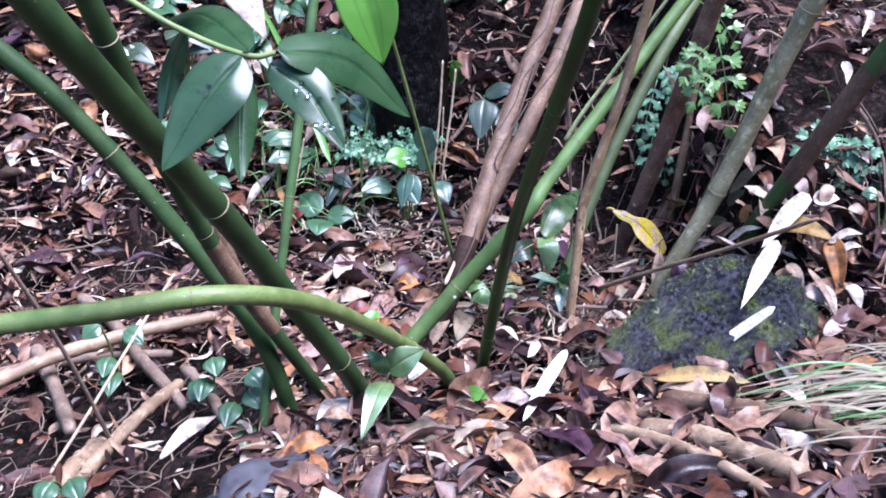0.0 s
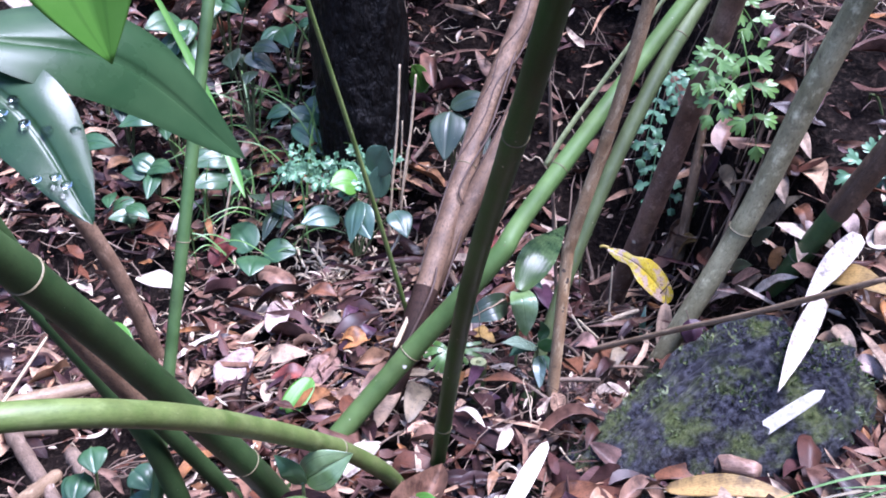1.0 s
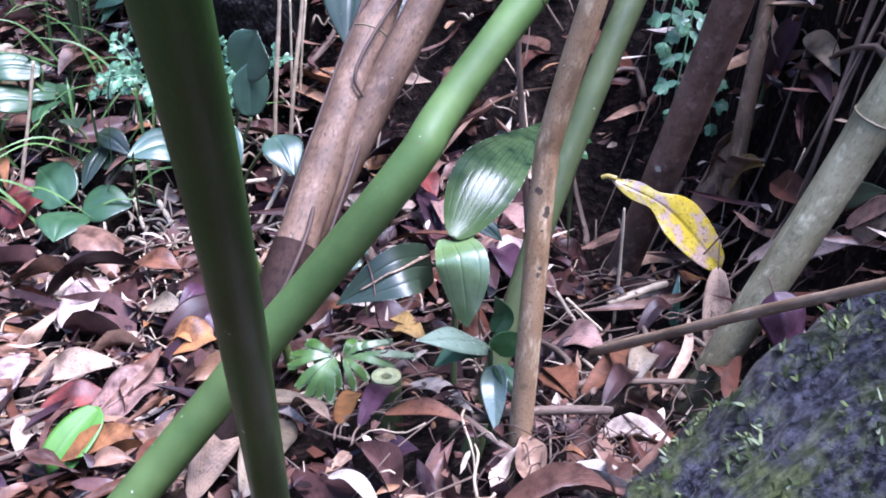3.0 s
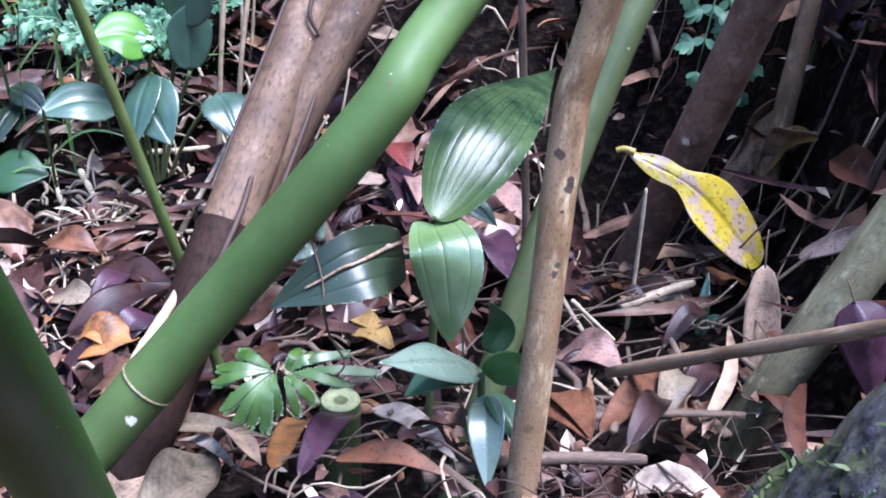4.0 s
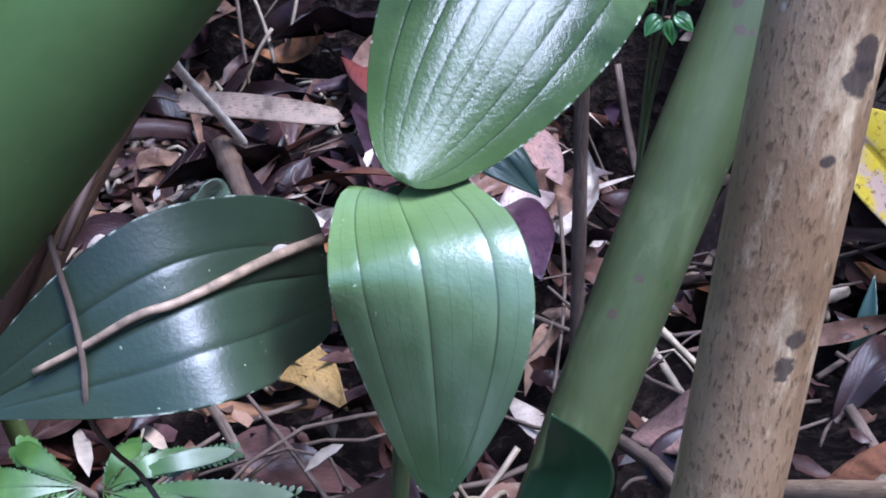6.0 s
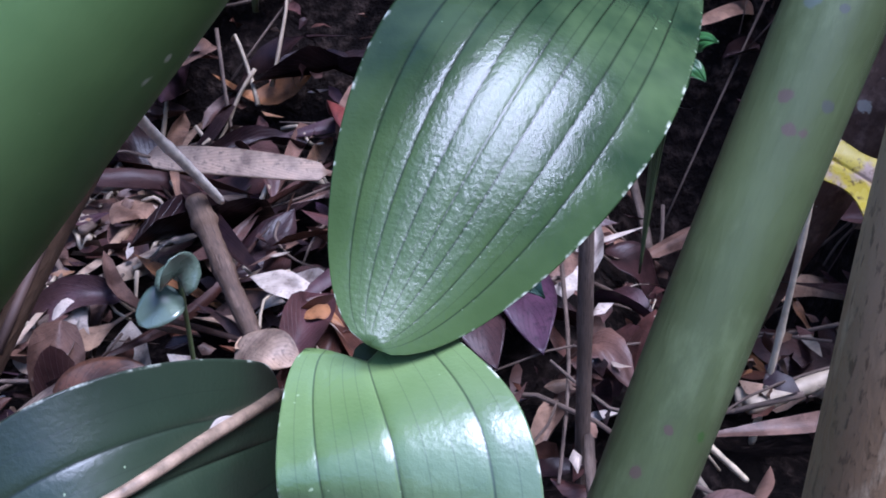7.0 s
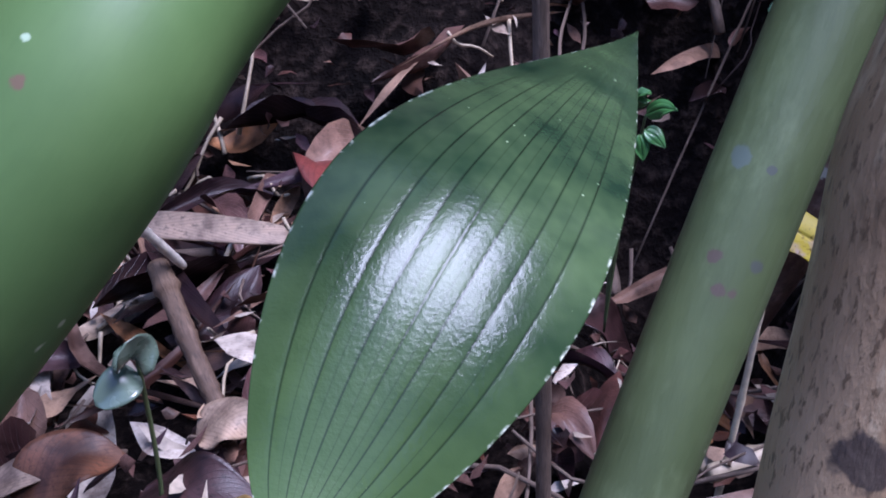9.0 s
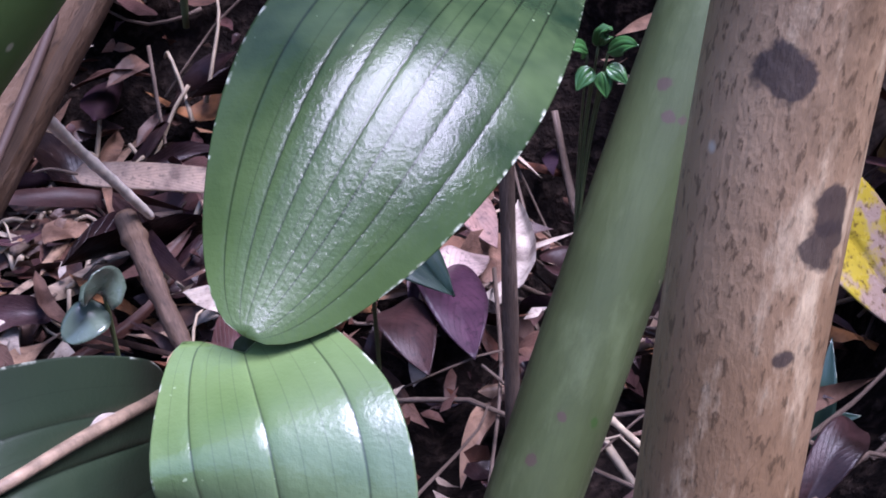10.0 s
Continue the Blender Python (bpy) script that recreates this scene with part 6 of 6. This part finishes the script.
for k in range(26):
    x, y = rng_f.uniform(-0.15, 0.02), rng_f.uniform(1.99, 2.06)
    fr.append(((x, y, 0.10), (x + rng_f.normal(0, 0.035), y - rng_f.uniform(0.01, 0.06), 0.13 + rng_f.normal(0.01, 0.022)), 0.02, 0.011))
fern((-0.07, 2.03, 0.02), fr, M_FERN2, "mossy clump of fine blue-green fern at the trunk", forked_frond, pairs=3, lobe=0.34)


# ---- grass ----
M_DRY_GRASS = blade_material("dry_grass", (0.10, 0.08, 0.042), (0.25, 0.20, 0.115), 0.5, 3, 0.9)
def grass(at, blades, label, mat):
    thing = empty("grass_tuft", at, label, "grass", "grass tufts")
    o = np.array(at, float)
    for k, (b, m_, t, w) in enumerate(blades):
        blade("grass_blade", np.array(b) - o, np.array(m_) - o, np.array(t) - o, (0, -0.4, 0.9), w, mat, thing, thick=0, nu=14, nv=2, fold=0.4, peak=0.3, blunt=0.3, sharp=0.9)
    return thing


bl = []
for k in range(120):
    a = rng_f.uniform(-0.45, 0.55)
    x, y = 0.64 + rng_f.normal(0, 0.035), 1.06 + rng_f.normal(0, 0.055)
    b0 = np.array([x, y, float(ground_z(x, y)) + 0.02])
    L = rng_f.uniform(0.10, 0.27)
    x, y = x - math.cos(a) * L, y - math.sin(a) * L * 0.5 + 0.02
    t = np.array([x, y, float(ground_z(x, y)) + rng_f.uniform(0.024, 0.050)])
    bl.append((b0, (b0 + t) / 2 + np.array([0, rng_f.normal(0, 0.008), rng_f.uniform(0.006, 0.035)]), t, rng_f.uniform(0.0022, 0.0050)))
grass((0.62, 1.04, 0.2), bl[:26], "tuft of drooping green grass blades", M_GRASS)
grass((0.62, 1.04, 0.2), bl[26:], "tuft of dry straw-coloured grass blades", M_DRY_GRASS)
bl = []
for k in range(90):
    b0 = np.array([rng_f.uniform(-0.32, -0.05), rng_f.uniform(1.98, 2.3), 0.0])
    b0[2] = float(ground_z(b0[0], b0[1]))
    L = rng_f.uniform(0.08, 0.2)
    d = np.array([rng_f.normal(0, 0.6), rng_f.normal(-0.3, 0.4), rng_f.uniform(0.2, 1.0)])
    t = b0 + d / np.linalg.norm(d) * L
    bl.append((b0, (b0 + t) / 2 + np.array([0, 0, 0.03]), t, 0.0034))
grass((-0.16, 2.1, 0.02), bl, "loose tuft of thin green grass on bare soil", M_GRASS)
grass((-0.25, 1.75, 0.5), [((-0.121, 1.56, 0.317), (-0.18, 1.66, 0.43), (-0.27, 1.72, 0.60), 0.012)], "single long bright green grass blade", M_LEAF_BRIGHT)

# ---- the shrub twig close to the path ----
shrub = empty("shrub_twig", (-0.25, 0.80, 0.80), "shrub twig with large smooth dark green leaves and droplets", "shrub")
P0 = np.array(shrub.location)
J = (-0.110, 0.762, 0.783)
tube("stem", [rel(-0.45, 0.86, 0.90), rel(-0.25, 0.80, 0.845), rel(-0.16, 0.775, 0.80), rel(*J), rel(-0.09, 0.768, 0.782)], 0.0022, M_LIGHT, shrub, sides=8)
for b, m_, t, w, nrm, mat in (
    ((-0.0879, 0.7633, 0.7860), (-0.040, 0.790, 0.766), (0.0013, 0.805, 0.7174), 0.041, (0.25, -0.55, 0.8), M_LEAF_SHRUB),
    ((-0.0940, 0.7690, 0.7745), (-0.066, 0.752, 0.758), (-0.0432, 0.7317, 0.7263), 0.034, (0.3, -0.8, 0.5), M_LEAF_SHRUB),
    ((-0.1102, 0.7553, 0.7839), (-0.132, 0.735, 0.764), (-0.1632, 0.7100, 0.7213), 0.044, (0.22, -0.5, 0.85), M_LEAF_SHRUB),
    ((-0.113, 0.765, 0.772), (-0.114, 0.745, 0.745), (-0.1127, 0.7144, 0.7095), 0.027, (0.5, -0.7, 0.4), M_LEAF_SHRUB),
    ((-0.155, 0.800, 0.785), (-0.172, 0.815, 0.752), (-0.1817, 0.800, 0.7167), 0.030, (-0.6, -0.6, 0.5), M_LEAF_SHRUB),
    ((-0.1067, 0.7600, 0.7863), (-0.148, 0.826, 0.790), (-0.1926, 0.8905, 0.7624), 0.036, (0.1, -0.5, 0.85), M_LEAF_SHRUB),
    ((-0.13, 0.79, 0.83), (-0.19, 0.86, 0.82), (-0.24, 0.93, 0.79), 0.045, (0.1, -0.5, 0.85), M_LEAF_SHRUB)):
    blade("leaf_blade", rel(*b), rel(*m_), rel(*t), nrm, w, mat, shrub, thick=0, nu=30, nv=24, fold=0.15, droop=0.2, veins=(0,), depth=0.0006, peak=0.42, blunt=0.6, sharp=0.8, ruffle=0.04)
M_WATER = bpy.data.materials.new("water_drop")
M_WATER.use_nodes = True
wb = M_WATER.node_tree.nodes["Principled BSDF"]
wb.inputs["Roughness"].default_value, wb.inputs["IOR"].default_value, wb.inputs["Transmission Weight"].default_value = 0.02, 1.33, 1.0
for x, y, z in ((-0.0716, 0.7559, 0.7651), (-0.067, 0.7494, 0.7584), (-0.0594, 0.7498, 0.7558), (-0.0503, 0.7524, 0.7542), (-0.0612, 0.7334, 0.7439), (-0.055, 0.736, 0.7435), (-0.0512, 0.7346, 0.7409), (-0.0746, 0.7505, 0.7621), (-0.1385, 0.7387, 0.7665), (-0.1325, 0.7393, 0.7693), (-0.1342, 0.736, 0.7655)):
    bm = bmesh.new()
    bmesh.ops.create_icosphere(bm, subdivisions=2, radius=0.0022)
    for v in bm.verts:
        v.co.z *= 0.6
    me = bpy.data.meshes.new("droplet")
    bm.to_mesh(me)
    bm.free()
    me.polygons.foreach_set("use_smooth", [True] * len(me.polygons))
    part("droplet", me, M_WATER, shrub, "clear water droplet").location = rel(x, y, z)
bright = empty("bright_leaf_sprig", (-0.025, 0.69, 0.90), "sprig with one translucent bright green leaf", "shrub")
P0 = np.array(bright.location)
blade("leaf_blade", rel(-0.040, 0.69, 0.885), rel(-0.023, 0.68, 0.845), rel(-0.0135, 0.677, 0.807), (0.2, -0.9, 0.4), 0.036, M_LEAF_BRIGHT, bright, nu=24, nv=20, fold=0.25, peak=0.5)
tube("stem", [rel(-0.045, 0.70, 0.885), rel(-0.05, 0.71, 0.93), rel(-0.1, 0.75, 1.0)], 0.0015, M_LIGHT, bright, sides=6)
fallen_leaf((-0.16, 0.95, 0.81), (-0.117, 0.932, 0.733), 0.034, M_DEAD["cream"], "tan dead leaf hanging from the twig", (0.2, -0.9, 0.3), 0.004)

# ---- unseen forest ring that shapes the light ----
def sky_blocking_ring():
    # added out of view: cuts low sky light so that gaps darken
    m, n, l, b = material("unseen_forest_ring")
    f = noise_node(n, l, 2.5, 6)
    l.new(ramp(n, l, f, [(0.35, (0.006, 0.010, 0.005)), (0.6, (0.03, 0.05, 0.015)), (0.8, (0.09, 0.13, 0.05))]), b.inputs["Base Color"])
    b.inputs["Roughness"].default_value = 0.8
    verts, faces, n_a, n_h = [], [], 96, 22
    for j in range(n_h):
        for i in range(n_a):
            th = 2 * math.pi * i / n_a
            # lowered behind and to the left to let sky light in
            top = 6.6 - 4.4 * sm(0.22 - 0.85 * math.sin(th) - 0.55 * math.cos(th))
            h = -1.0 + (top + 1.0) * j / (n_h - 1)
            # leans inward to narrow the open sky overhead
            lean = 1.3 * sm((h - 2.2) / 4.4)
            r = 5.2 - lean + 0.9 * noise.noise(Vector((math.cos(th) * 3, math.sin(th) * 3, h * 0.9))) + 0.35 * noise.noise(Vector((math.cos(th) * 11, math.sin(th) * 11, h * 3)))
            verts.append((r * math.cos(th), 1.3 + r * math.sin(th), h + (0.8 * noise.noise(Vector((th * 4, 3, 1))) if j == n_h - 1 else 0)))
    for j in range(n_h - 1):
        for i in range(n_a):
            k = (i + 1) % n_a
            faces.append((j * n_a + i, j * n_a + k, (j + 1) * n_a + k, (j + 1) * n_a + i))
    tagged(part("backdrop", mesh_from("backdrop", verts, faces), m), "unseen dim green ring standing for forest, shaped to block side light", "backdrop", kind="structure")


sky_blocking_ring()
